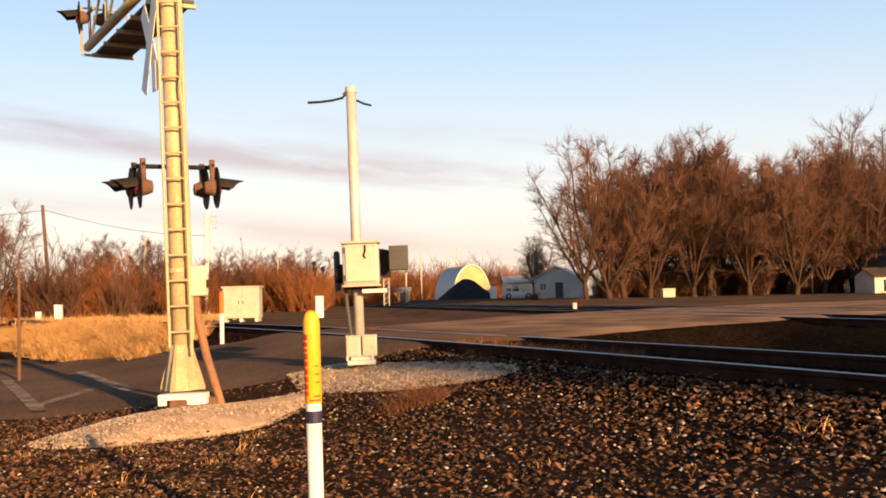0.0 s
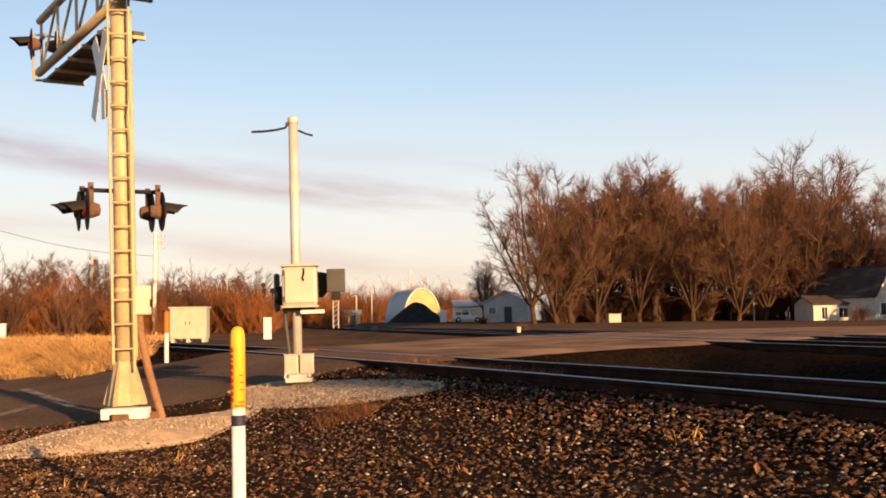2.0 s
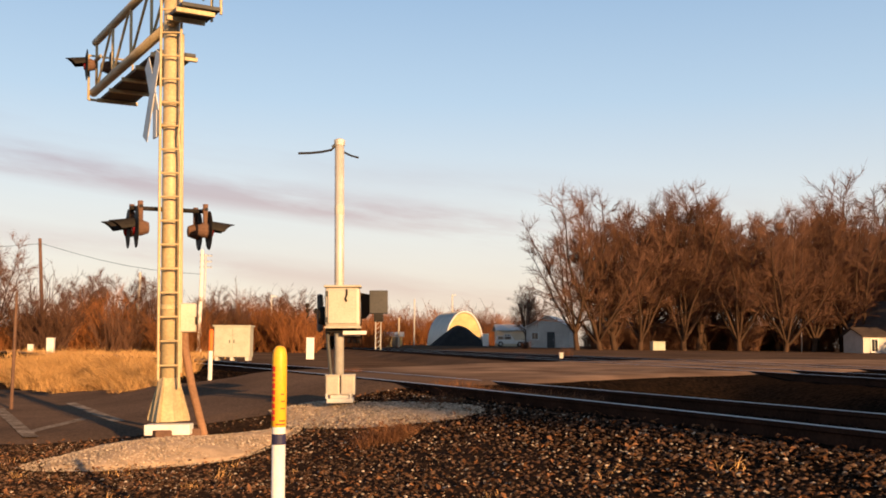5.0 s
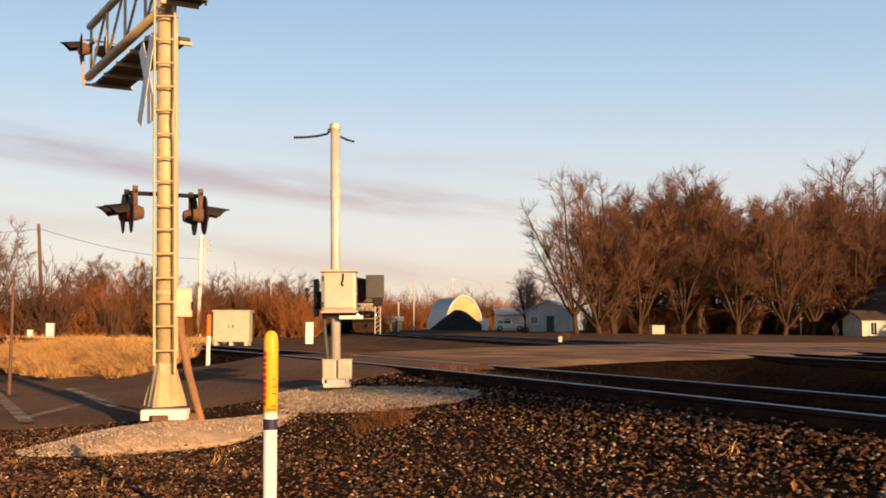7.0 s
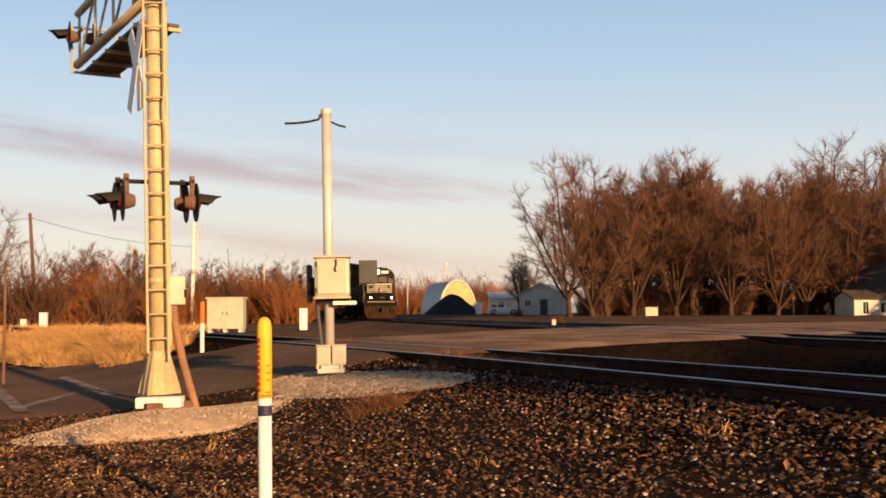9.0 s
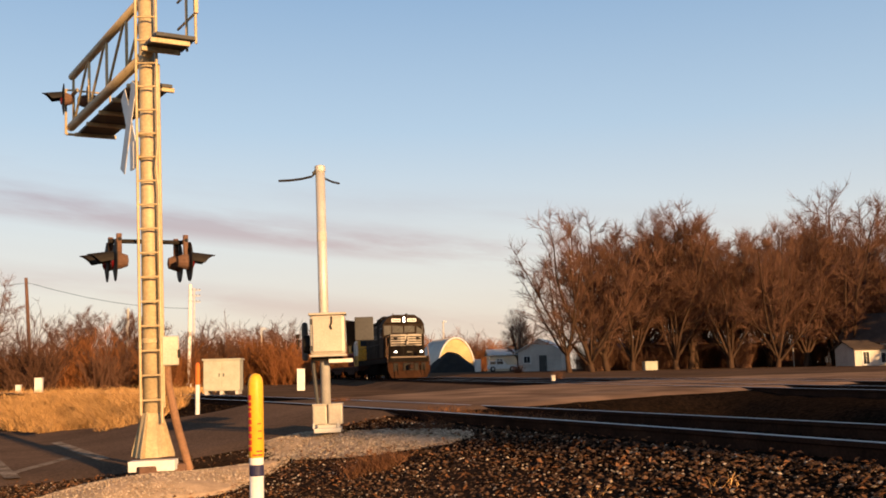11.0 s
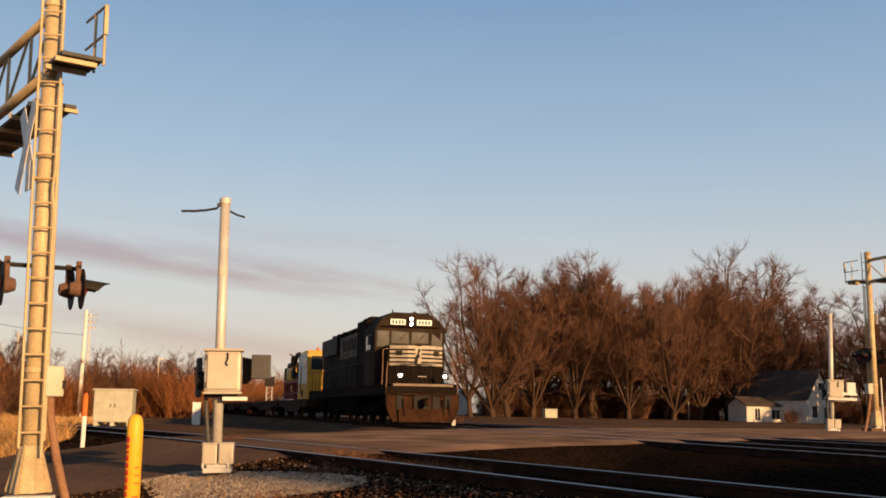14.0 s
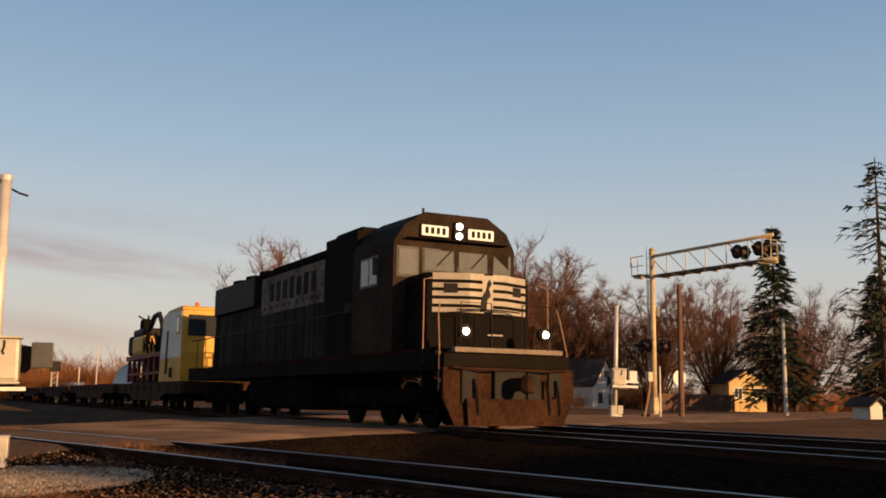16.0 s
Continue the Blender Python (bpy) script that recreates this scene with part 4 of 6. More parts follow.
def house(name, x, y, yaw, w, d, wall_h, ridge, walls, roof, label, gable_front=False, openings=(), door=None, z=None):
    """A gabled house: w wide on its -y face, d deep. openings: (x, z, w, h) on that face."""
    root = thing(name, pose(x, y, ground_z(x, y) - 0.05 if z is None else z, 0, 0, yaw), label, "house")
    bm = B()
    if gable_front:
        prism(bm, [(-w / 2, 0), (w / 2, 0), (w / 2, wall_h), (0, ridge), (-w / 2, wall_h)], 0, d)
    else:
        prism(bm, [(0, 0), (d, 0), (d, wall_h), (d / 2, ridge), (0, wall_h)], -w / 2, w / 2, Matrix.Rotation(radians(90), 4, "Z") @ Matrix.Scale(-1, 4, (0, 1, 0)))
    bmesh.ops.recalc_face_normals(bm, faces=bm.faces[:])
    part("wall", bm, walls, root)
    for k, s in enumerate((-1, 1)):
        bm = B()
        run = w / 2 if gable_front else d / 2
        slope = math.atan2(ridge - wall_h, run)
        ln = run / math.cos(slope) + 0.35
        if gable_front:
            m = Matrix.Translation((0, d / 2, ridge + 0.05)) @ Matrix.Rotation(s * slope, 4, "Y") @ Matrix.Translation((s * ln / 2, 0, 0))
            box(bm, 0, 0, 0, ln, d + 0.6, 0.1, 0.01, m)
        else:
            m = Matrix.Translation((0, d / 2, ridge + 0.05)) @ Matrix.Rotation(-s * slope, 4, "X") @ Matrix.Translation((0, s * ln / 2, 0))
            box(bm, 0, 0, 0, w + 0.6, ln, 0.1, 0.01, m)
        part("roof", bm, roof, root)
    for o in openings:
        window(root, *o, 0.0)
    if door:
        dr = part("door", box(B(), door, -0.03, 1.0, 0.95, 0.06, 2.0, 0.01), "grey", root)
        part("door_handle", box(B(), door + 0.35, -0.08, 1.0, 0.05, 0.05, 0.12, 0.01), "galv", dr)
    return root


# white house: a gable towards the crossing and a low wing
house("house", 45.6, 92.0, 33, 4.6, 8.0, 2.9, 5.5, "siding", "shingle", "small white gabled house with dark shingle roof", True, [(0.1, 4.0, 0.6, 0.7), (-1.0, 1.6, 0.9, 1.1)], 1.2, 0.35)
house("house_wing", 41.0, 93.0, 6, 4.6, 3.6, 2.2, 2.9, "siding", "shingle", "low white porch wing of the gabled house", False, [(-1.2, 1.3, 0.6, 1.1), (0.7, 1.3, 0.9, 0.9)], None, 0.35)
house("house", 59.6, 88.3, -10, 3.9, 4.6, 3.0, 4.2, "tan", "shingle", "tan sunlit house behind the spruces", True, [(-1.0, 1.9, 0.8, 0.9), (1.0, 1.9, 0.8, 0.9)], 0.0)
house("shed", 11.2, 150.7, 0, 6.0, 8, 2.4, 3.3, "cream", "tin", "long low shed with a pale tin roof", False, [(-1.5, 1.4, 0.9, 0.8)], 1.6)
house("shed", 13.1, 125.7, -14, 5.4, 10, 2.6, 4.0, "siding", "tin", "pale metal shed with a dark door", True, [(-1.6, 1.5, 0.8, 0.8)], 0.4)
house("house", 22.6, 116.0, 4, 7.5, 6, 2.3, 3.4, "cream", "tin", "low cream house behind the bare trees", False, [(-2.4, 1.4, 1.1, 0.9), (1.4, 1.4, 1.1, 0.9)], 3.0)
house("garage", 39.0, 120.7, 0, 5.0, 5, 1.9, 2.7, "cream", "shingle", "small sunlit garage behind the trees", True, [], 0.0)
house("house", 31.5, 122.0, 0, 6.5, 6, 2.4, 3.7, "siding", "shingle", "pale house behind the bare trees", False, [(-1.5, 1.4, 0.9, 0.9), (1.5, 1.4, 0.9, 0.9)], 0.2)
house("shed", 39.6, 46.9, 10, 0.95, 1.2, 0.9, 1.2, "siding", "shingle", "small white shed near the road", True, [], 0.0)
house("shed", -8.5, 158.0, 0, 4.0, 4, 1.8, 2.4, "tan", "tin", "small tan hut by the far tracks", False, [(-0.9, 1.2, 0.8, 0.7)], 1.0)
house("shed", -24.0, 135.0, 5, 5.0, 4, 1.9, 2.6, "cream", "tin", "small pale hut by the far brush", False, [(-1.0, 1.2, 0.8, 0.7)], 1.0)


def quonset():
    """Half-round storage hut with an open, straw-coloured front."""
    root = thing("storage_hut", pose(3.5, 162, ground_z(3.5, 162), 0, 0, 15), "half-round pale metal storage hut with a straw-coloured front", "hut")
    n, r = 26, 3.15
    bm = B()
    prev = None
    for j in range(49):
        rr, y = r + (0.07 if j % 2 else 0.0), 0.25 * j
        ring = [bm.verts.new((rr * math.cos(math.pi * k / n), y, 5.5 / r * rr * math.sin(math.pi * k / n))) for k in range(n + 1)]
        if prev:
            for k in range(n):
                bm.faces.new((prev[k], prev[k + 1], ring[k + 1], ring[k]))
        prev = ring
    part("shell", bm, "hut", root, "ribbed metal shell")
    bm = B()
    pts = [(3.0 * math.cos(math.pi * k / n), 5.25 * math.sin(math.pi * k / n)) for k in range(n + 1)]
    prism(bm, pts, 0.2, 0.3)
    part("front_panel", bm, "hut_front", root, "straw-coloured mottled front")
    bm = B()
    for a, b in zip(range(n), range(1, n + 1)):
        tube(bm, [(3.12 * math.cos(math.pi * a / n), 0.1, 5.45 * math.sin(math.pi * a / n)), (3.12 * math.cos(math.pi * b / n), 0.1, 5.45 * math.sin(math.pi * b / n))], 0.12, 6)
    part("front_hoop", bm, "white", root)


quonset()


def heap(x, y, rx, ry, h, material, label):
    v, f = [], []
    n, rings = 40, 16
    z0 = ground_z(x, y)
    for j in range(rings + 1):
        q = j / rings
        for k in range(n):
            a = 6.2832 * k / n
            rr = 1 + 0.12 * noise.noise((math.cos(a) * 2, math.sin(a) * 2, 4.0))
            px, py = x + rx * q * rr * math.cos(a), y + ry * q * rr * math.sin(a)
            peak = 1 - (0.04 + q * q) ** 0.5
            v.append((px, py, z0 + h * peak * 1.2 + 0.16 * noise.noise((px * 0.9, py * 0.9, 0.0)) * (1 - q) - 0.05))
    for j in range(rings):
        f += [(j * n + k, (j + 1) * n + k, (j + 1) * n + (k + 1) % n, j * n + (k + 1) % n) for k in range(n)]
    return tagged(mesh_object("coal", v, f, material), label, "coal heap")


heap(2.4, 150.7, 4.6, 4.0, 3.3, "coal", "black conical coal heap before the storage hut")


def pickup():
    root = thing("pickup_truck", pose(9.4, 140.7, ground_z(9.4, 140.7), 0, 0, 0), "white pickup truck parked by the sheds", "truck")
    part("body", box(B(), 0, 0, 0.62, 4.2, 1.6, 0.55, 0.1), "white", root)
    bm = B()
    prism(bm, [(-1.9, 0.85), (0.7, 0.85), (0.2, 1.5), (-1.85, 1.55)], -0.72, 0.72)
    part("cab", bm, "white", root)
    for x0, x1 in ((-1.7, -0.95), (-0.8, 0.1)):
        part("side_window", box(B(), (x0 + x1) / 2, -0.73, 1.2, x1 - x0, 0.02, 0.4, 0.01), "glass", root)
    part("windscreen", box(B(), 0.5, 0, 1.18, 0.05, 1.3, 0.5, 0.01, Matrix.Translation((0.5, 0, 1.18)) @ Matrix.Rotation(radians(-38), 4, "Y") @ Matrix.Translation((-0.5, 0, -1.18))), "glass", root)
    for x in (-1.35, 1.35):
        for y in (-0.75, 0.75):
            wh = part("wheel", lathe(B(), [(0.2, -0.11), (0.36, -0.1), (0.37, 0.0), (0.36, 0.1), (0.2, 0.11)], 16, Matrix.Translation((x, y, 0.36)) @ Matrix.Rotation(radians(90), 4, "X")), "black", root)
            part("rim", lathe(B(), [(0.04, -0.12), (0.2, -0.115), (0.2, 0.115), (0.04, 0.12)], 12, Matrix.Translation((x, y, 0.36)) @ Matrix.Rotation(radians(90), 4, "X")), "galv", wh)


pickup()


def trackside_signal(x, y, h, label, heads=3):
    root = thing("trackside_signal", pose(x, y, ground_z(x, y), 0, 0, 0), label, "railway signal")
    part("mast", tube(B(), [(0, 0, 0), (0, 0, h)], 0.08, 8), "black", root)
    for k in range(heads):
        hd = part("signal_head", box(B(), 0, -0.12, h - 0.3 - 0.55 * k, 0.42, 0.2, 0.48, 0.08), "black", root)
        part("hood", tube(B(), [(0, -0.2, h - 0.3 - 0.55 * k), (0, -0.42, h - 0.32 - 0.55 * k)], 0.12, 10), "black", hd)
    for z in np.arange(0.6, h - 1.5, 0.4):
        part("rung", box(B(), 0.0, 0.14, float(z), 0.4, 0.03, 0.03), "black", root)


trackside_signal(-15.0, 110.7, 5.2, "black three-headed trackside signal")
trackside_signal(-13.2, 104.0, 4.4, "dark trackside signal mast beside the line", 1)
root = thing("signal_case", pose(-6.2, 96, ground_z(-6.2, 96), 0, 0, 10), "galvanised lattice signal mast with a dark backing", "railway signal")
for dx in (-0.25, 0.25):
    part("leg", tube(B(), [(dx, 0, 0), (dx, 0, 3.4)], 0.05, 6), "galv", root)
for k in range(7):
    part("lattice_bar", tube(B(), [(-0.25, 0, 0.2 + 0.45 * k), (0.25, 0, 0.6 + 0.45 * k)], 0.025, 5), "galv", root)
part("backing", box(B(), 0, -0.1, 3.2, 0.9, 0.1, 0.9, 0.03), "black", root)

flag = thing("flagpole", pose(35.9, 100.7, ground_z(35.9, 100.7), 0, 0, 0), "thin white flagpole with a small drooping flag", "flagpole")
part("pole", tube(B(), [(0, 0, 0), (0, 0, 3.3)], 0.05, 8), "white", flag)
part("flag", box(B(), 0.45, 0, 2.85, 0.85, 0.03, 0.5, 0.01, Matrix.Rotation(radians(12), 4, "Y")), "machine_red", flag, "small red and pale flag")

fence = thing("board_fence", pose(44.0, 82.0, ground_z(44, 82), 0, 0, 0), "weathered grey board fence beside the white house", "fence")
for k in range(26):
    part("board", box(B(), 2.0 + 0.31 * k, 0, 0.75, 0.28, 0.04, 1.5 + 0.03 * (k % 3), 0.006), "wood", fence)
for z in (0.4, 1.2):
    part("rail", box(B(), 5.9, 0.05, z, 8.0, 0.05, 0.1, 0.006), "wood", fence)


# ---- trees and brush ----
KINDS = [
    tree_kind(11, 15, 0.85, 0.08, 9, 8, "large bare tree with reddish-brown twigs beyond the tracks"),
    tree_kind(23, 15, 0.70, 0.12, 9, 8, "large bare tree with fine reddish twigs beyond the tracks"),
    tree_kind(37, 15, 1.05, 0.06, 9, 6, "broad bare many-stemmed tree beyond the tracks"),
    tree_kind(41, 15, 0.55, 0.18, 7, 6, "tall narrow bare tree beyond the tracks"),
    tree_kind(59, 15, 1.35, 0.14, 7, 3, "wide open-crowned bare tree beyond the tracks"),
]
rnd = random.Random(3)
SPOTS = [(12.4, 93.0, 0.86, 4), (14.6, 93.5, 1.00, 2), (16.6, 97.0, 1.02, 1), (18.9, 96.5, 0.98, 0), (21.0, 101.0, 1.05, 1), (23.2, 97.0, 1.02, 0), (25.4, 100.0, 1.16, 1),
         (27.0, 104.0, 1.08, 3), (28.8, 98.0, 0.98, 0), (30.6, 103.0, 1.0, 1), (32.8, 96.5, 0.92, 2), (34.6, 104.0, 1.0, 0), (36.4, 99.0, 0.92, 1), (38.6, 104.0, 1.04, 0),
         (40.6, 98.0, 0.94, 2), (42.2, 106.0, 1.12, 1), (44.6, 108.0, 1.30, 3), (46.8, 110.0, 1.26, 1), (48.5, 104.0, 0.98, 0), (18.5, 108.0, 0.9, 0),
         (22.4, 110.0, 0.95, 2), (26.2, 112.0, 1.0, 0), (30.0, 111.0, 0.95, 2), (33.5, 112.0, 0.98, 1), (37.0, 111.0, 0.95, 0), (40.5, 113.0, 1.0, 2), (44.0, 114.0, 1.05, 0), (48.0, 114.0, 0.95, 1),
         (51.0, 112, 0.8, 1), (54.5, 100, 0.72, 3), (53.0, 94, 0.92, 0), (60.5, 96, 0.95, 2), (66.0, 104, 1.0, 1), (71.0, 96, 0.85, 0), (58.0, 112, 0.9, 2), (52.0, 92, 0.66, 3),
         (80.0, 105, 1.0, 2), (88.0, 98, 1.0, 0), (64.0, 90, 0.7, 1), (98, 92, 1.0, 1), (110, 84, 1.05, 0),
         (-34.0, 76, 0.62, 3), (-37.5, 78, 0.66, 1), (-31.0, 88, 0.45, 3), (11.0, 133, 0.55, 3), (13.0, 140, 0.5, 3), (-46, 82, 0.6, 0), (-55, 88, 0.7, 2), (-41, 84, 0.5, 2), (-27, 86, 0.46, 0), (-24, 84, 0.42, 2), (-21, 92, 0.4, 1), (-33, 92, 0.5, 1), (-16, 112, 0.45, 2), (-22, 128, 0.5, 0)]
for x, y, sc, k in SPOTS:
    place_tree(KINDS[k], x, y, sc * 1.06, rnd.uniform(0, 360))


def bush_kind(seed, h, w, stems, label, material):
    r = random.Random(seed)
    segs = []
    for _ in range(stems):
        a, q = r.uniform(0, 6.283), w * math.sqrt(r.random())
        p = Vector((q * math.cos(a), q * math.sin(a) * 0.7, -0.1))
        d = Vector((r.uniform(-0.75, 0.75), r.uniform(-0.75, 0.75), 1)).normalized()
        hh = h * r.uniform(0.45, 1.0) * (1 - 0.45 * (q / w) ** 2)
        tip = p + d * hh
        segs.append((p, tip, 0.028, 0.010, 2))
        for _ in range(12):
            s = p.lerp(tip, r.uniform(0.12, 0.97))
            o = (d + Vector((r.uniform(-1, 1), r.uniform(-1, 1), r.uniform(-0.2, 0.7)))).normalized()
            e = s + o * hh * r.uniform(0.12, 0.34)
            segs.append((s, e, 0.016, 0.006, 2))
            for _ in range(2):
                u = s.lerp(e, r.uniform(0.3, 1))
                segs.append((u, u + (o + Vector((r.uniform(-1, 1), r.uniform(-1, 1), r.uniform(-0.4, 0.7)))).normalized() * hh * 0.09, 0.011, 0.005, 2))
    root = thing("bush", Matrix.Translation((0, 0, -500)), label, "bush", "brush along the tracks")
    ob = new("crown", segments_mesh("crown", segs, 3, material))
    ob.parent = root
    return root


BUSH = [bush_kind(1, 4.6, 2.6, 150, "dense orange-brown leafless brush", "brush"), bush_kind(2, 4.2, 3.0, 160, "thick rusty brown leafless brush", "brush"), bush_kind(3, 5.2, 2.2, 120, "tall reddish leafless brush", "twig")]
for k in range(46):                               # the brush bank on the left
    x = -70 + 1.25 * k + rnd.uniform(-1, 1)
    y = 82 + rnd.uniform(-5, 14) + (12 if x > -20 else 0)
    place_tree(BUSH[k % 3], x, y, rnd.uniform(0.8, 1.35), rnd.uniform(0, 360))
for k in range(30):                               # low woods behind the yard
    place_tree(BUSH[k % 3], -42 + 2.2 * k + rnd.uniform(-1.5, 1.5), 215 + rnd.uniform(-12, 12), rnd.uniform(1.3, 2.1), rnd.uniform(0, 360))
for k in range(14):
    place_tree(BUSH[k % 3], -34 + 1.8 * k, 150 + rnd.uniform(-6, 8), rnd.uniform(0.9, 1.45), rnd.uniform(0, 360))
for k in range(44):                               # undergrowth below the trees
    place_tree(BUSH[2], 16 + 0.85 * k + rnd.uniform(-0.8, 0.8), 107 + rnd.uniform(-6, 9), rnd.uniform(0.45, 1.05), rnd.uniform(0, 360))
for k in range(26):
    place_tree(BUSH[(k + 2) % 3], 49 + 2.6 * k + rnd.uniform(-0.8, 0.8), 108 + rnd.uniform(-6, 10) - 0.35 * k, rnd.uniform(0.8, 1.5), rnd.uniform(0, 360))
for x, y, sc in ((42.0, 90.5, 0.35), (8.2, 100.0, 0.22), (-20, 127, 1.35), (-21.5, 125.7, 1.5), (6.0, 50.0, 0.12)):
    place_tree(BUSH[2], x, y, sc, 30)
for proto in KINDS + BUSH:                        # the patterns themselves stand in the woods too
    x, y = 60 + 7 * rnd.random() + 3 * (KINDS + BUSH).index(proto), 135 + 20 * rnd.random()
    proto.matrix_world = pose(x, y, ground_z(x, y))


def spruce(x, y, h, rad, seed, ragged, label):
    r = random.Random(seed)
    root = thing("spruce_tree", pose(x, y, ground_z(x, y)), label, "tree")
    part("trunk", tube(B(), [(0, 0, -0.3), (0, 0, h * 0.5), (0, 0, h)], h * 0.016, 8, 0.03), "bark", root)
    segs, v, f = [], [], []
    z = h * 0.08
    while z < h * 0.99:
        q = 1 - z / h
        for _ in range(r.randint(4, 7)):
            if r.random() < ragged * 0.5:
                continue
            a = r.uniform(0, 6.283)
            ln = rad * (q ** 0.8) * r.uniform(0.6, 1.1) + 0.15
            p = Vector((0, 0, z))
            mid = p + Vector((math.cos(a), math.sin(a), -0.30 if ragged > 0.5 else 0.05)) * ln * 0.55
            tip = p + Vector((math.cos(a), math.sin(a), -0.08 if ragged > 0.5 else -0.22)) * ln
            segs += [(p, mid, 0.05, 0.03, 2), (mid, tip, 0.03, 0.01, 2)]
            for k in range(int(10 + 16 * ln / rad * (1 - ragged * 0.6)) // (2 if ragged > 0.5 else 1)):
                u = r.uniform(0.15, 1)
                s = p.lerp(mid, u / 0.55) if u < 0.55 else mid.lerp(tip, (u - 0.55) / 0.45)
                o = Vector((math.cos(a) * 0.5 + r.uniform(-0.7, 0.7), math.sin(a) * 0.5 + r.uniform(-0.7, 0.7), r.uniform(-0.9, 0.1))).normalized()
                w = o.orthogonal().normalized() * 0.13
                i = len(v)
                e = s + o * r.uniform(0.3, 0.85)
                v += [tuple(s + w), tuple(s - w), tuple(e - w * 0.3), tuple(e + w * 0.3)]
                f.append((i, i + 1, i + 2, i + 3))
        z += h * 0.02
    ob = new("branchwork", segments_mesh("branchwork", segs, 3, "bark"))
    ob.parent = root
    tagged(ob, kind="stuff")
    mesh_object("needles", v, f, "needle", root)


spruce(54.2, 75.9, 16.6, 4.4, 5, 0.0, "dense dark green spruce behind the signal")
spruce(48.5, 56.2, 17.8, 6.4, 8, 0.7, "ragged half-bare dark spruce")
spruce(60.0, 70.0, 12.0, 3.0, 9, 0.3, "dark spruce beside the houses")

# unseen wall, added behind the camera to keep low sun off the tracks
wall = B()
box(wall, 41.9, -26, 5.0, 40.0, 0.3, 10.4)
part("wall_south", wall, "siding")
tagged(bpy.data.objects["wall_south"], "unseen plain pale wall, added to shade the tracks", "wall", kind="structure")


# ---- the train ----
def wheelset(parent, x, r=0.51):
    for y in (-0.75, 0.75):
        w = Matrix.Translation((x, y, r)) @ Matrix.Rotation(radians(90), 4, "X")
        part("wheel", lathe(B(), [(0.1, -0.09), (r * 0.78, -0.05), (r, -0.07), (r, 0.06), (r * 0.8, 0.07), (0.12, 0.09)], 20, w), "dusty", parent)


def bogie(root, x, axles, r):
    fr = part("truck_frame", box(B(), x, -1.02, r + 0.12, axles[-1] - axles[0] + 0.9, 0.16, 0.34, 0.05), "dusty", root, "black truck side frame")
    box_b = B()
    box(box_b, x, 1.02, r + 0.12, axles[-1] - axles[0] + 0.9, 0.16, 0.34, 0.05)
    part("truck_frame", box_b, "dusty", root)
    for a in axles:
        wheelset(fr, x + a, r)
        for y in (-1.1, 1.1):
            part("axle_box", box(B(), x + a, y, r, 0.34, 0.14, 0.3, 0.04), "dusty", fr)
    for a0, a1 in zip(axles, axles[1:]):
        for y in (-1.12, 1.12):
            part("spring", lathe(B(), [(0.09, -0.14), (0.1, -0.1), (0.08, 0.0), (0.1, 0.1), (0.09, 0.14)], 10, Matrix.Translation((x + (a0 + a1) / 2, y, r + 0.05))), "dusty", fr)


def writing(text, size, m, parent, material, name="lettering"):
    cu = bpy.data.curves.new(name, "FONT")
    cu.body, cu.size, cu.align_x, cu.align_y, cu.extrude = text, size, "CENTER", "CENTER", 0.002
    tmp = new(name, cu)
    dg = bpy.context.evaluated_depsgraph_get()
    me_ = bpy.data.meshes.new_from_object(tmp.evaluated_get(dg))
    bpy.data.objects.remove(tmp)
    me_.materials.clear()
    me_.materials.append(M[material])
    me_.transform(m)
    ob = new(name, me_)
    ob.parent = parent
    return ob


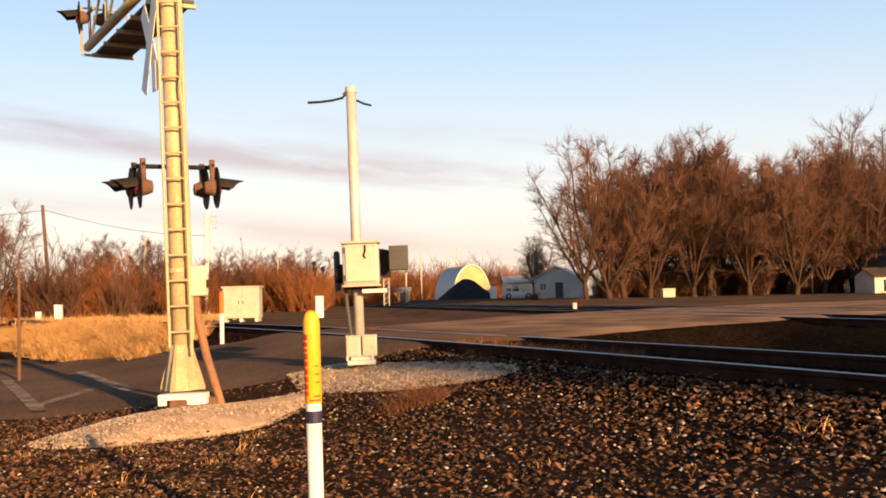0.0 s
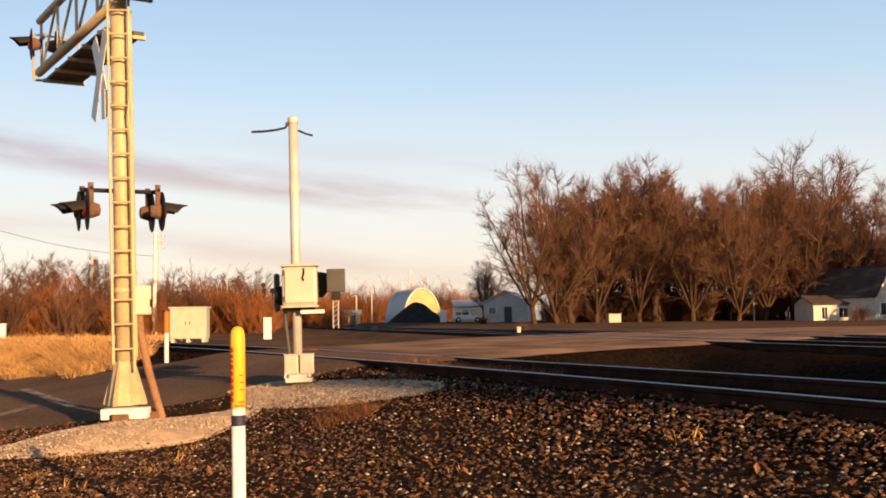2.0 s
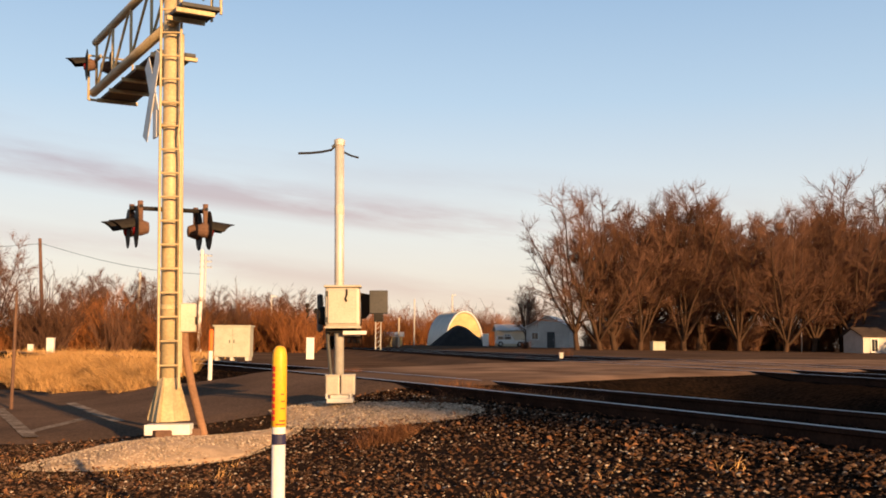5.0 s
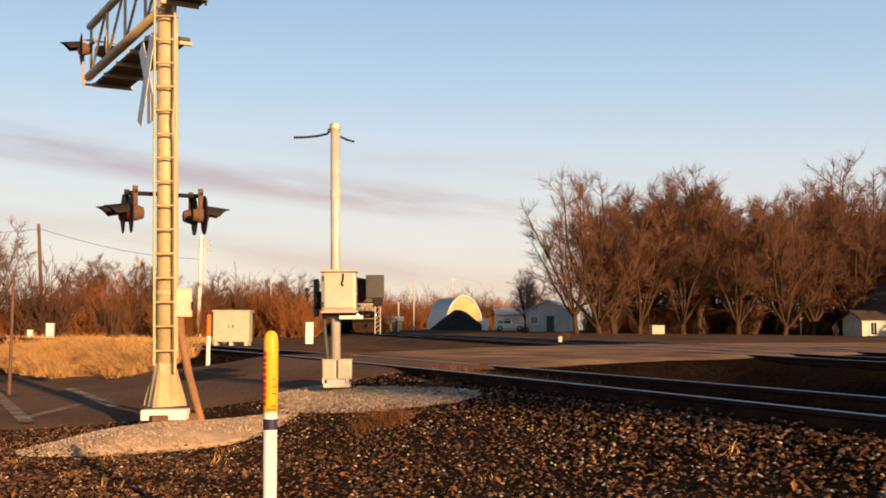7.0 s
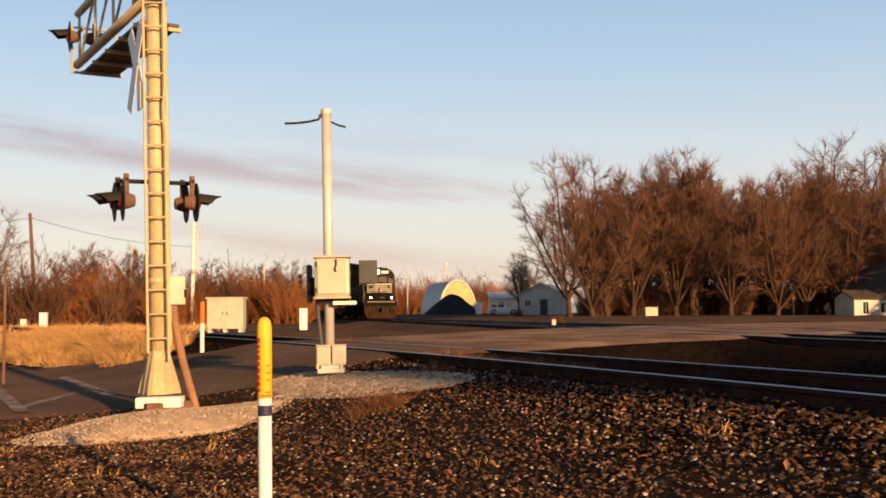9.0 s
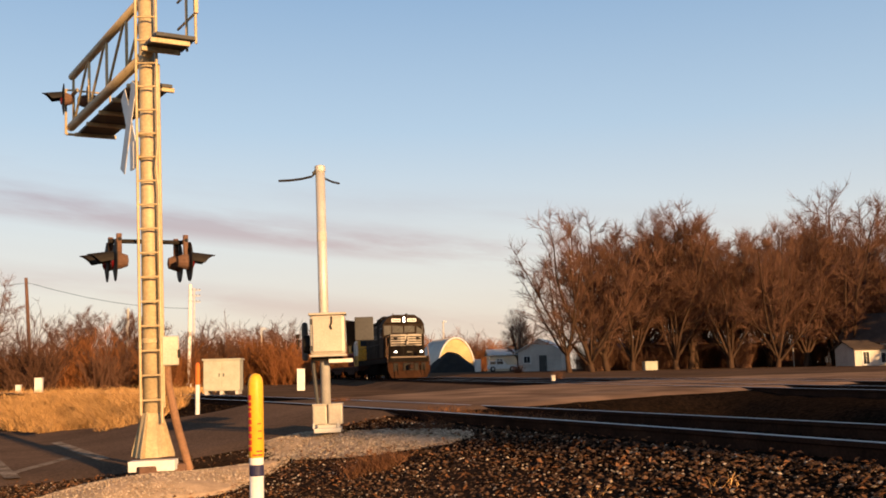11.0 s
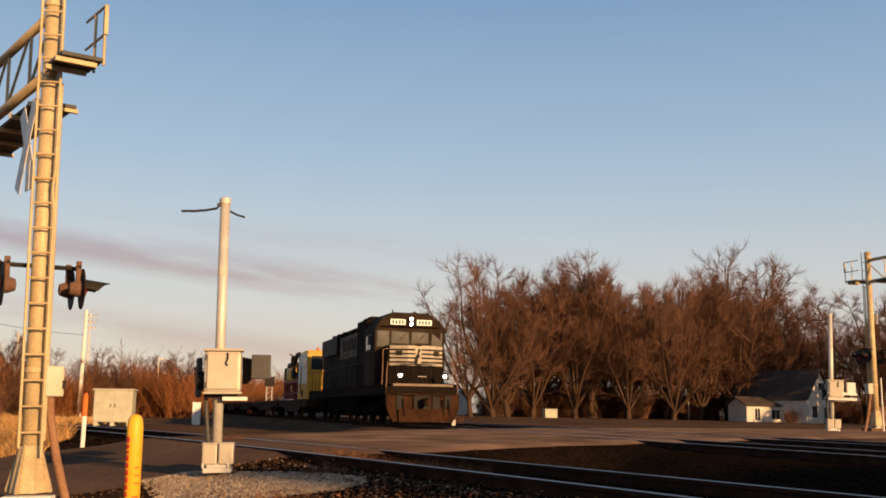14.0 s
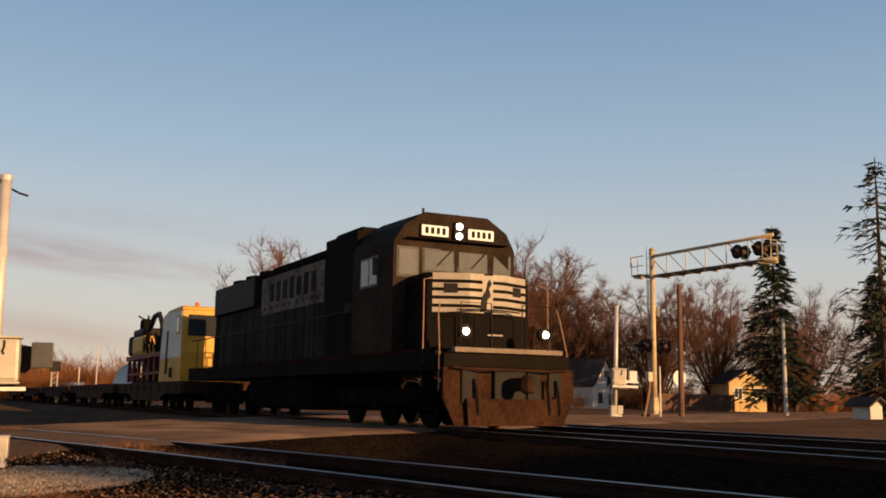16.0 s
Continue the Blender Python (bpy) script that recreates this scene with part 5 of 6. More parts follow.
def locomotive():
    """Six-axle road diesel. Local +x is ahead, the front of the pilot at x = 0, z = 0 at the rail tops."""
    root = thing("locomotive", Matrix(), "black six-axle diesel locomotive with white striped nose, headlights lit", "locomotive")
    L = 21.4
    part("frame", box(B(), -L / 2 + 0.1, 0, 1.36, L - 1.0, 3.05, 0.38, 0.02), "loco_black", root)
    part("walkway_edge", box(B(), -L / 2 + 0.1, -1.535, 1.56, L - 1.4, 0.03, 0.05), "pilot", root, "thin dusty sill stripe")
    part("walkway_edge", box(B(), -L / 2 + 0.1, 1.535, 1.56, L - 1.4, 0.03, 0.05), "pilot", root, "thin dusty sill stripe")
    # pilot and steps
    bm = B()
    prism(bm, [(-1.50, 1.22), (1.50, 1.22), (1.50, 0.62), (1.24, 0.10), (-1.24, 0.10), (-1.50, 0.62)], -0.05, 0.05, Matrix.Translation((-0.12, 0, 0)) @ Matrix.Rotation(radians(90), 4, "Z"))
    pilot = part("pilot_plate", bm, "pilot", root, "dusty brown-lit pilot plate")
    prism(bm := B(), [(-1.05, 0.62), (1.05, 0.62), (1.0, 0.10), (-1.0, 0.10)], -0.03, 0.03, Matrix.Translation((0.02, 0, 0)) @ Matrix.Rotation(radians(90), 4, "Z"))
    part("plow", bm, "pilot", pilot)
    for y, wide, tall in ((-0.95, 0.34, 0.62), (0.52, 0.30, 0.62), (1.02, 0.3, 0.5)):
        part("pilot_opening", box(B(), -0.05, y, 1.16 - tall / 2, 0.06, wide, tall, 0.02), "black", pilot, "dark opening in the pilot")
    for y in (-0.86, 0.78, 1.02):
        part("air_hose", tube(B(), [(0.0, y, 1.0), (0.05, y + 0.02, 0.75), (0.06, y + 0.05, 0.42), (0.03, y + 0.06, 0.3)], 0.03, 6), "dusty", pilot)
    part("coupler_pocket", box(B(), -0.04, -0.06, 0.86, 0.14, 0.72, 0.60, 0.03), "black", root)
    part("coupler", box(B(), 0.25, 0.0, 0.90, 0.55, 0.22, 0.26, 0.06), "rust", root, "rusty knuckle coupler")
    part("knuckle", lathe(B(), [(0.08, 0.72), (0.13, 0.76), (0.13, 1.04), (0.08, 1.08)], 10, Matrix.Translation((0.5, 0.05, 0))), "rust", root)
    part("uncoupling_lever", tube(B(), [(0.05, -1.35, 1.22), (0.1, -0.7, 1.16), (0.12, 0, 1.2), (0.1, 0.7, 1.16), (0.05, 1.35, 1.22)], 0.018, 6), "rust", root)
    part("anticlimber", box(B(), -0.28, 0, 1.56, 0.40, 2.5, 0.10, 0.02), "beam_white", root, "dirty white anticlimber beam")
    part("end_sill", box(B(), -0.35, 0, 1.36, 0.4, 2.9, 0.26, 0.02), "loco_black", root)
    part("front_deck", box(B(), -0.95, 0, 1.60, 1.4, 2.9, 0.05, 0.01), "dusty", root)
    for y in (-1.40, 1.40):
        for z in (0.42, 0.80, 1.18):
            part("step", box(B(), -0.62, y, z, 0.62, 0.26, 0.04, 0.008), "dusty", root)
        part("step_side", box(B(), -0.95, y, 0.80, 0.04, 0.28, 0.95, 0.008), "dusty", root)
        s = 1 if y > 0 else -1
        part("handrail", tube(B(), [(-0.30, y * 1.06, 0.75), (-0.28, y * 1.06, 1.55), (-0.45, y * 1.02, 2.25), (-0.5, y * 0.98, 2.5)], 0.015, 6), "grab", root, "pale grab rail by the steps")
        part("handrail", tube(B(), [(-0.95, y * 1.08, 0.9), (-0.95, y * 1.08, 1.9), (-1.0, y * 1.06, 2.2), (-1.0, y * 1.06, 3.0), (-1.05, y * 0.9, 3.05)], 0.015, 6), "grab", root, "pale grab rail by the cab")
        part("end_rail", tube(B(), [(-0.22, s * 0.35, 1.6), (-0.22, s * 0.36, 2.5), (-0.22, s * 1.05, 2.5), (-0.22, s * 1.05, 1.6)], 0.014, 6), "hood_dust", root)
        lamp = part("ditch_light", lathe(B(), [(0.13, -0.06), (0.15, -0.02), (0.15, 0.06), (0.11, 0.08)], 14, Matrix.Translation((-0.30, s * 0.93, 1.93)) @ Matrix.Rotation(radians(90), 4, "Y")), "black", root)
        part("lit_lens", lathe(B(), [(0.075, 0.078), (0.07, 0.09), (0.03, 0.10), (0.005, 0.102)], 14, Matrix.Translation((-0.30, s * 0.93, 1.93)) @ Matrix.Rotation(radians(90), 4, "Y")), "lamp", lamp, "lit white ditch light")
    # short nose
    bm = B()
    out = [(-1.02, -0.42), (-1.02, 0.42), (-1.38, 1.22), (-2.55, 1.22), (-2.55, -1.22), (-1.38, -1.22)]
    lo_ = [bm.verts.new((x, y, 1.6)) for x, y in out]
    mid_ = [bm.verts.new((x, y, 3.08)) for x, y in out]
    top_ = [bm.verts.new((x - 0.10 if x > -2 else x, y * 0.94, 3.22)) for x, y in out]
    for r0, r1 in ((lo_, mid_), (mid_, top_)):
        for k in range(6):
            j = (k + 1) % 6
            bm.faces.new((r0[k], r0[j], r1[j], r1[k]))
    bm.faces.new(top_)
    bm.faces.new(lo_[::-1])
    bmesh.ops.recalc_face_normals(bm, faces=bm.faces[:])
    nose_ob = part("nose", bm, "loco_black", root, "black three-faced short nose")

    def facet(k):
        a, b = Vector((*out[k], 0)), Vector((*out[(k + 1) % 6], 0))
        d = (b - a).normalized()
        nrm = Vector((d.y, -d.x, 0))
        return a, d, (b - a).length, nrm

    def stripe(k, u0, u1, z0, z1, mt, name="white_stripe", lift=0.006, depth=0.008):
        a, d, ln, nrm = facet(k)
        if nrm.x < 0 and abs(nrm.x) > 0.2:
            nrm = -nrm
        bm = B()
        pts = [a + d * (ln * u0) + nrm * lift, a + d * (ln * u1) + nrm * lift]
        v = [bm.verts.new((*p.xy, z)) for z in (z0, z1) for p in pts]
        w = [bm.verts.new((*(p - nrm * depth).xy, z)) for z in (z0, z1) for p in pts]
        for q in ((v[0], v[1], v[3], v[2]), (w[1], w[0], w[2], w[3]), (v[0], v[2], w[2], w[0]), (v[1], w[1], w[3], v[3]), (v[2], v[3], w[3], w[2]), (v[0], w[0], w[1], v[1])):
            bm.faces.new(q)
        return part(name, bm, mt, nose_ob)

    for k, u0, u1 in ((5, 0.12, 1.0), (0, 0.0, 0.40), (0, 0.66, 1.0), (1, 0.0, 0.88)):
        for j in range(5):
            z0 = 2.38 + 0.17 * j
            stripe(k, u0, u1, z0, z0 + (0.10 if j < 4 else 0.14), "loco_white")
    # the emblem, as plain dark and light shapes
    stripe(0, 0.36, 0.66, 2.40, 3.17, "loco_white", "emblem_ground", 0.008)
    a, d, ln, nrm = facet(0)
    sgn = 1 if d.y > 0 else -1
    emb = [(-0.20, 2.40), (-0.04, 2.44), (-0.02, 2.66), (0.06, 2.74), (0.02, 2.9), (0.08, 3.0), (0.03, 3.1), (-0.02, 3.04), (-0.06, 2.86), (-0.14, 2.74), (-0.18, 2.6)]
    prism(bm := B(), emb, -0.012, -0.004, Matrix.Translation((-1.02, 0.02, 0)) @ Matrix.Rotation(radians(90), 4, "Z"))
    part("emblem", bm, "black", nose_ob)
    for k, u in ((5, 0.55), (1, 0.5)):
        stripe(k, u - 0.17, u + 0.17, 2.78, 2.98, "black", "emblem_plate", 0.012)
    part("nose_rail", tube(B(), [(-0.95, -0.75, 2.42), (-0.9, -0.3, 2.44), (-0.9, 0.3, 2.44), (-0.95, 0.75, 2.42)], 0.016, 6), "loco_black", nose_ob)
    part("nose_door", box(B(), -1.015, 0.0, 2.0, 0.02, 0.62, 0.72, 0.01), "loco_black", nose_ob)
    part("nose_grab", box(B(), -0.99, 0.18, 1.93, 0.02, 0.36, 0.03), "loco_white", nose_ob)
    # cab
    sec = [(-1.52, 1.6), (1.52, 1.6), (1.52, 3.98), (1.28, 4.36), (0.78, 4.68), (-0.78, 4.68), (-1.28, 4.36), (-1.52, 3.98)]
    bm = B()
    fr = [bm.verts.new((-2.45 if z < 4.0 else -2.40, y, z)) for y, z in sec]
    bk = [bm.verts.new((-4.75, y, z + (0.0 if z < 4 else 0.04))) for y, z in sec]
    bm.faces.new(fr)
    bm.faces.new(bk[::-1])
    for k in range(8):
        bm.faces.new((fr[k], bk[k], bk[(k + 1) % 8], fr[(k + 1) % 8]))
    bmesh.ops.recalc_face_normals(bm, faces=bm.faces[:])
    cab = part("cab", bm, "cab_dust", root, "black cab with sloped roof edges")
    for y in (-0.43, 0.43):
        part("windscreen", box(B(), -2.44, y, 3.62, 0.05, 0.74, 0.48, 0.02), "cab_glass", cab, "pale reflecting windscreen")
        part("windscreen_frame", box(B(), -2.455, y, 3.62, 0.04, 0.80, 0.54, 0.012), "grey", cab)
        part("wiper", tube(B(), [(-2.38, y + 0.3, 3.86), (-2.37, y - 0.05, 3.5)], 0.01, 5), "black", cab)
    for y in (-1.18, 1.18):
        part("corner_window", box(B(), -2.44, y, 3.55, 0.05, 0.48, 0.62, 0.03), "cab_glass", cab, "pale reflecting corner window")
        part("corner_frame", box(B(), -2.455, y, 3.55, 0.04, 0.54, 0.68, 0.012), "grey", cab)
    for y in (-1.525, 1.525):
        part("side_window", box(B(), -3.75, y, 3.42, 0.9, 0.03, 0.60, 0.01), "cab_glass", cab, "sliding side window")
        part("side_window_frame", box(B(), -3.75, y * 0.998, 3.42, 1.0, 0.03, 0.70, 0.01), "grey", cab)
        part("window_bar", box(B(), -3.75, y * 1.01, 3.42, 0.05, 0.02, 0.60), "loco_white", cab)
        part("cab_mirror", box(B(), -3.2, y * 1.06, 3.5, 0.04, 0.14, 0.4, 0.01), "grey", cab)
    for y, sz in ((-0.56, 0.27), (0.60, 0.27)):
        nb = part("number_board", box(B(), -2.385, y, 4.27, 0.05, 0.66, 0.24, 0.02), "lit_board", cab, "lit white number board")
        part("number_board_frame", box(B(), -2.395, y, 4.27, 0.05, 0.72, 0.30, 0.025), "black", cab)
        for j in range(4):                    # the running number, as plain bars
            part("digit_bar", box(B(), -2.355, y - 0.21 + 0.14 * j, 4.27, 0.012, 0.075, 0.15, 0.02), "black", nb)
    hl = part("headlight_housing", box(B(), -2.37, 0.02, 4.29, 0.08, 0.24, 0.46, 0.05), "black", cab)
    for z in (4.41, 4.19):
        part("headlight", lathe(B(), [(0.075, 0.0), (0.07, 0.03), (0.03, 0.045), (0.005, 0.047)], 14, Matrix.Translation((-2.33, 0.02, z)) @ Matrix.Rotation(radians(90), 4, "Y")), "lamp", hl, "lit white headlight")
    part("sun_visor", box(B(), -2.33, 0, 4.07, 0.14, 2.5, 0.02), "loco_black", cab)
    for x, y in ((-2.6, -0.75), (-3.0, -0.2)):
        part("antenna", tube(B(), [(x, y, 4.55), (x, y, 4.80 if y < -0.5 else 4.70)], 0.03, 6), "black", cab)
    part("horn", tube(B(), [(-3.4, 0.3, 4.7), (-2.95, 0.3, 4.72)], 0.05, 8, 0.09), "dusty", cab)
    # long hood
    part("electrical_cabinet", box(B(), -5.75, 0, 3.05, 2.1, 2.9, 3.0, 0.04), "loco_black", root)
    part("blower_housing", box(B(), -5.9, 0, 4.62, 1.7, 2.4, 0.2, 0.05), "loco_black", root)
    hood = part("hood", box(B(), -13.1, 0, 3.03, 12.6, 1.9, 2.9, 0.06), "loco_black", root, "long black engine hood, dusty, with doors")
    for x0, x1, zz in ((-6.9, -8.6, 4.64), (-8.7, -13.4, 4.55)):
        part("roof_hatch", box(B(), (x0 + x1) / 2, 0, zz, x0 - x1, 1.5, 0.18, 0.04), "dusty", hood)
    part("exhaust", box(B(), -11.0, 0, 4.72, 0.9, 0.5, 0.2, 0.03), "rust", hood)
    for x in (-15.0, -16.6, -18.2):
        part("fan", lathe(B(), [(0.62, 4.46), (0.66, 4.5), (0.66, 4.72), (0.58, 4.74), (0.1, 4.7)], 20, Matrix.Translation((x, 0, 0))), "dusty", hood, "round roof cooling fan")
    for y in (-0.965, 0.965):
        part("radiator_grille", box(B(), -16.6, y * 1.06, 3.95, 4.9, 0.16, 0.95, 0.03), "black", hood, "flared radiator grille")
        for j in range(14):
            part("hood_door", box(B(), -7.55 - 0.82 * j, y, 2.55, 0.74, 0.03, 1.75, 0.008), "hood_dust", hood)
        for j in range(5):
            part("hood_vent", box(B(), -8.0 - 1.35 * j, y, 4.38, 1.0, 0.03, 0.12, 0.01), "dusty", hood)
        for j in range(13):
            x = -5.2 - 1.2 * j
            part("stanchion", tube(B(), [(x, y * 1.57, 1.5), (x, y * 1.57, 2.62)], 0.016, 5), "black", root)
        part("walkway_rail", tube(B(), [(-4.9, y * 1.57, 2.62), (-20.4, y * 1.57, 2.62)], 0.02, 6), "black", root)
        part("dusty_panel", box(B(), -10.9, y * 1.004, 3.72, 5.6, 0.03, 1.15, 0.01), "faded_hood", hood, "faded dusty hood panel")
        for j in range(7):
            part("name_bar", box(B(), -8.9 - 0.62 * j, y * 1.03, 3.78, 0.36, 0.012, 0.62 if j % 2 else 0.55), "hood_dust", hood, "faded lettering as a plain bar")
        for j in range(9):
            part("panel_latch", box(B(), -8.5 - 0.6 * j, y * 1.03, 3.32, 0.12, 0.02, 0.09, 0.008), "black", hood)
    part("rear_hood_end", box(B(), -19.46, 0, 2.75, 0.14, 1.8, 2.3, 0.05), "loco_black", root)
    part("rear_deck", box(B(), -20.3, 0, 1.60, 1.7, 2.9, 0.05), "dusty", root)
    part("rear_coupler", box(B(), -21.3, 0, 0.9, 0.7, 0.2, 0.24, 0.05), "rust", root)
    # below the frame
    part("fuel_tank", box(B(), -10.6, 0, 0.74, 5.6, 2.8, 0.92, 0.2), "dusty", root, "long black fuel tank")
    for y in (-1.3, 1.3):
        part("air_reservoir", tube(B(), [(-8.3, y, 1.34), (-12.6, y, 1.34)], 0.16, 12), "grey", root)
    bogie(root, -4.1, (-2.05, 0.0, 2.05), 0.52)
    bogie(root, -17.2, (-2.05, 0.0, 2.05), 0.52)
    for y in (-1.52, 1.52):
        part("cab_number_bar", box(B(), -4.9, y * 0.958, 2.72, 0.9, 0.02, 0.26), "hood_dust", root)
    return root


def flat_car(name, length, label, deck=1.12):
    root = thing(name, Matrix(), label, "railway wagon", "wagons of the train")
    part("deck", box(B(), -length / 2, 0, deck, length, 2.8, 0.12, 0.01), "car_brown", root)
    for y in (-1.36, 1.36):
        bm = B()
        prism(bm, [(-0.2, deck - 0.02), (-length + 0.2, deck - 0.02), (-length + 0.2, deck - 0.42), (-length + 3.2, deck - 0.42), (-length + 4.2, deck - 0.72), (-4.2, deck - 0.72), (-3.2, deck - 0.42), (-0.2, deck - 0.42)], y - 0.06, y + 0.06)
        part("side_sill", bm, "car_brown", root, "rusty brown side sill")
        for j in range(int(length / 1.6)):
            part("stake_pocket", box(B(), -1.0 - 1.6 * j, y * 1.05, deck - 0.2, 0.14, 0.07, 0.26, 0.01), "car_brown", root)
    for x in (-0.1, -length + 0.1):
        part("end_sill", box(B(), x, 0, deck - 0.2, 0.2, 2.7, 0.4, 0.02), "car_brown", root)
    bogie(root, -2.3, (-0.85, 0.85), 0.45)
    bogie(root, -length + 2.3, (-0.85, 0.85), 0.45)
    for x in (0.25, -length - 0.25):
        part("coupler", box(B(), x, 0, 0.88, 0.6, 0.18, 0.22, 0.04), "rust", root)
    return root


def rail_crane(root, x):
    """The yellow and cream work machine that the first wagon carries."""
    deck = 1.2
    bm = prism(B(), [(x, deck), (x, 4.05), (x - 0.2, 4.2), (x - 2.6, 4.15), (x - 3.6, 3.95), (x - 4.1, deck)], -1.32, 1.32)
    body = part("machine_body", bm, "machine", root, "yellow work machine cab with a sloped back")
    part("machine_side", prism(B(), [(x - 0.06, 2.15), (x - 0.06, 3.98), (x - 2.6, 4.06), (x - 3.5, 3.9), (x - 3.86, 2.15)], -1.352, -1.323), "machine_white", body, "cream side panel")
    part("machine_door", prism(B(), [(x - 2.75, 1.5), (x - 2.55, 3.3), (x - 2.3, 3.3), (x - 2.5, 1.5)], -1.375, -1.355), "black", body, "dark door seam")
    part("side_window", box(B(), x - 0.55, -1.36, 3.45, 0.55, 0.02, 0.75, 0.01), "machine", body, "yellow window frame")
    part("window_band", box(B(), x - 0.55, -1.375, 3.45, 0.42, 0.02, 0.6, 0.01), "glass", body)
    part("machine_window", box(B(), x + 0.01, 0.05, 3.42, 0.03, 2.3, 0.85, 0.02), "glass", body, "wide dark front window")
    part("roof_edge", box(B(), x - 0.05, 0, 4.08, 0.2, 2.7, 0.1, 0.02), "machine", body)
    part("beacon", lathe(B(), [(0.09, 4.18), (0.09, 4.36), (0.03, 4.42)], 10, Matrix.Translation((x - 0.7, -0.6, 0))), "orange", body)
    part("work_lamp", box(B(), x - 0.2, 0.7, 4.32, 0.2, 0.3, 0.2, 0.03), "black", body)
    part("side_step", box(B(), x - 1.6, -1.38, 1.55, 0.3, 0.05, 0.4, 0.01), "black", body)
    for y in (-1.2, -0.6, 0.0, 0.6, 1.2):
        part("machine_rail", tube(B(), [(x + 0.1, y, 1.2), (x + 0.1, y, 2.3), (x + 0.75, y, 2.3), (x + 0.75, y, 1.2)], 0.025, 6), "machine", body)
    for z in (1.75, 2.3):
        part("front_rail", tube(B(), [(x + 0.75, -1.2, z), (x + 0.75, 1.2, z)], 0.025, 6), "machine", body)
    # red carrying frame, open between its posts
    back = x - 12.6
    frame_red = part("machine_frame", box(B(), (x - 4.4 + back) / 2, 0, 2.42, x - 4.4 - back, 2.5, 0.22, 0.03), "machine_red", root, "dark red carrying frame")
    part("frame_core", box(B(), x - 8.4, 0, 1.8, 6.4, 1.3, 1.1, 0.05), "black", frame_red, "dark machinery under the frame")
    for y in (-1.1, 1.1):
        for k in range(7):
            part("frame_post", box(B(), x - 4.7 - 1.28 * k, y, 1.8, 0.22, 0.14, 1.1, 0.02), "machine_red", frame_red)
        part("frame_rail", box(B(), (x - 4.4 + back) / 2, y, 1.62, x - 4.4 - back, 0.1, 0.12, 0.02), "machine_red", frame_red)
        for k in (0, 1, 3):
            part("machine_wheel", lathe(B(), [(0.12, -0.12), (0.36, -0.11), (0.38, 0.0), (0.36, 0.11), (0.12, 0.12)], 14, Matrix.Translation((x - 6.0 - 1.9 * k, y * 0.9, 1.62)) @ Matrix.Rotation(radians(90), 4, "X")), "black", frame_red)
    up = part("machine_turret", box(B(), x - 10.2, -0.45, 3.0, 2.6, 1.5, 0.95, 0.18), "machine", root, "yellow turret with dark fittings")
    part("turret_back", box(B(), x - 11.9, -0.45, 3.05, 0.8, 1.6, 1.0, 0.2), "black", up)
    part("turret_top", box(B(), x - 10.6, -0.5, 3.66, 2.6, 1.2, 0.4, 0.16), "black", up)
    part("turret_mast", box(B(), x - 10.6, -0.75, 4.0, 0.9, 0.4, 0.7, 0.1), "dusty", up)
    for yy, zz in ((-1.0, 4.5), (-0.6, 4.55)):
        part("mast_hook", tube(B(), [(x - 10.6, -0.75, 4.3), (x - 10.6, yy, 4.42), (x - 10.6, yy * 1.1, zz)], 0.05, 6), "black", up)
    for y in (-1.0, -0.35):
        part("boom", tube(B(), [(x - 9.0, y, 2.9), (x - 8.2, y, 3.7), (x - 7.2, y, 4.25), (x - 6.2, y, 4.3), (x - 5.4, y, 3.8), (x - 5.0, y, 2.5)], 0.12, 8), "black", up, "folded dark boom arm")
    for k in range(4):
        part("hose", tube(B(), [(x - 9.0 + 0.9 * k, -1.05, 2.6), (x - 8.7 + 0.9 * k, -1.15, 3.2 + 0.2 * (k % 2)), (x - 8.1 + 0.9 * k, -1.05, 2.6)], 0.05, 6), "black", up)
    part("winch", box(B(), x - 6.4, -0.2, 2.95, 1.6, 1.5, 0.8, 0.1), "dusty", up, "dark winch behind the cab")


def shift(rows):
    return [(t, pose(*main_point(s), MAIN_TOP, 0, 0, -90 + math.degrees(MAIN_H))) for t, s in rows]


LOCO = locomotive()
CAR_A = flat_car("flat_car", 14.5, "rusty brown flat wagon carrying a yellow work machine")
rail_crane(CAR_A, -0.9)
CAR_B = flat_car("flat_car", 18.0, "long low rusty brown flat wagon, empty", 1.15)
CARS = [CAR_B] + [copy_thing(CAR_B, Matrix()) for _ in range(3)]
# how far along the line the pilot stands, second by second
RUN = [(0.0, -168.0), (7.5, -83.6), (9.0, -69.9), (12.0, -42.7), (13.0, -32.2), (14.0, -21.5), (14.5, -16.2), (15.5, -5.1), (16.0, 0.4)]


def motions():
    """The train runs towards the crossing."""
    walk(LOCO, shift(RUN))
    behind = 22.2
    for car, length in [(CAR_A, 14.5)] + [(c, 18.0) for c in CARS]:
        walk(car, shift([(t, s - behind) for t, s in RUN]))
        behind += length + 1.1


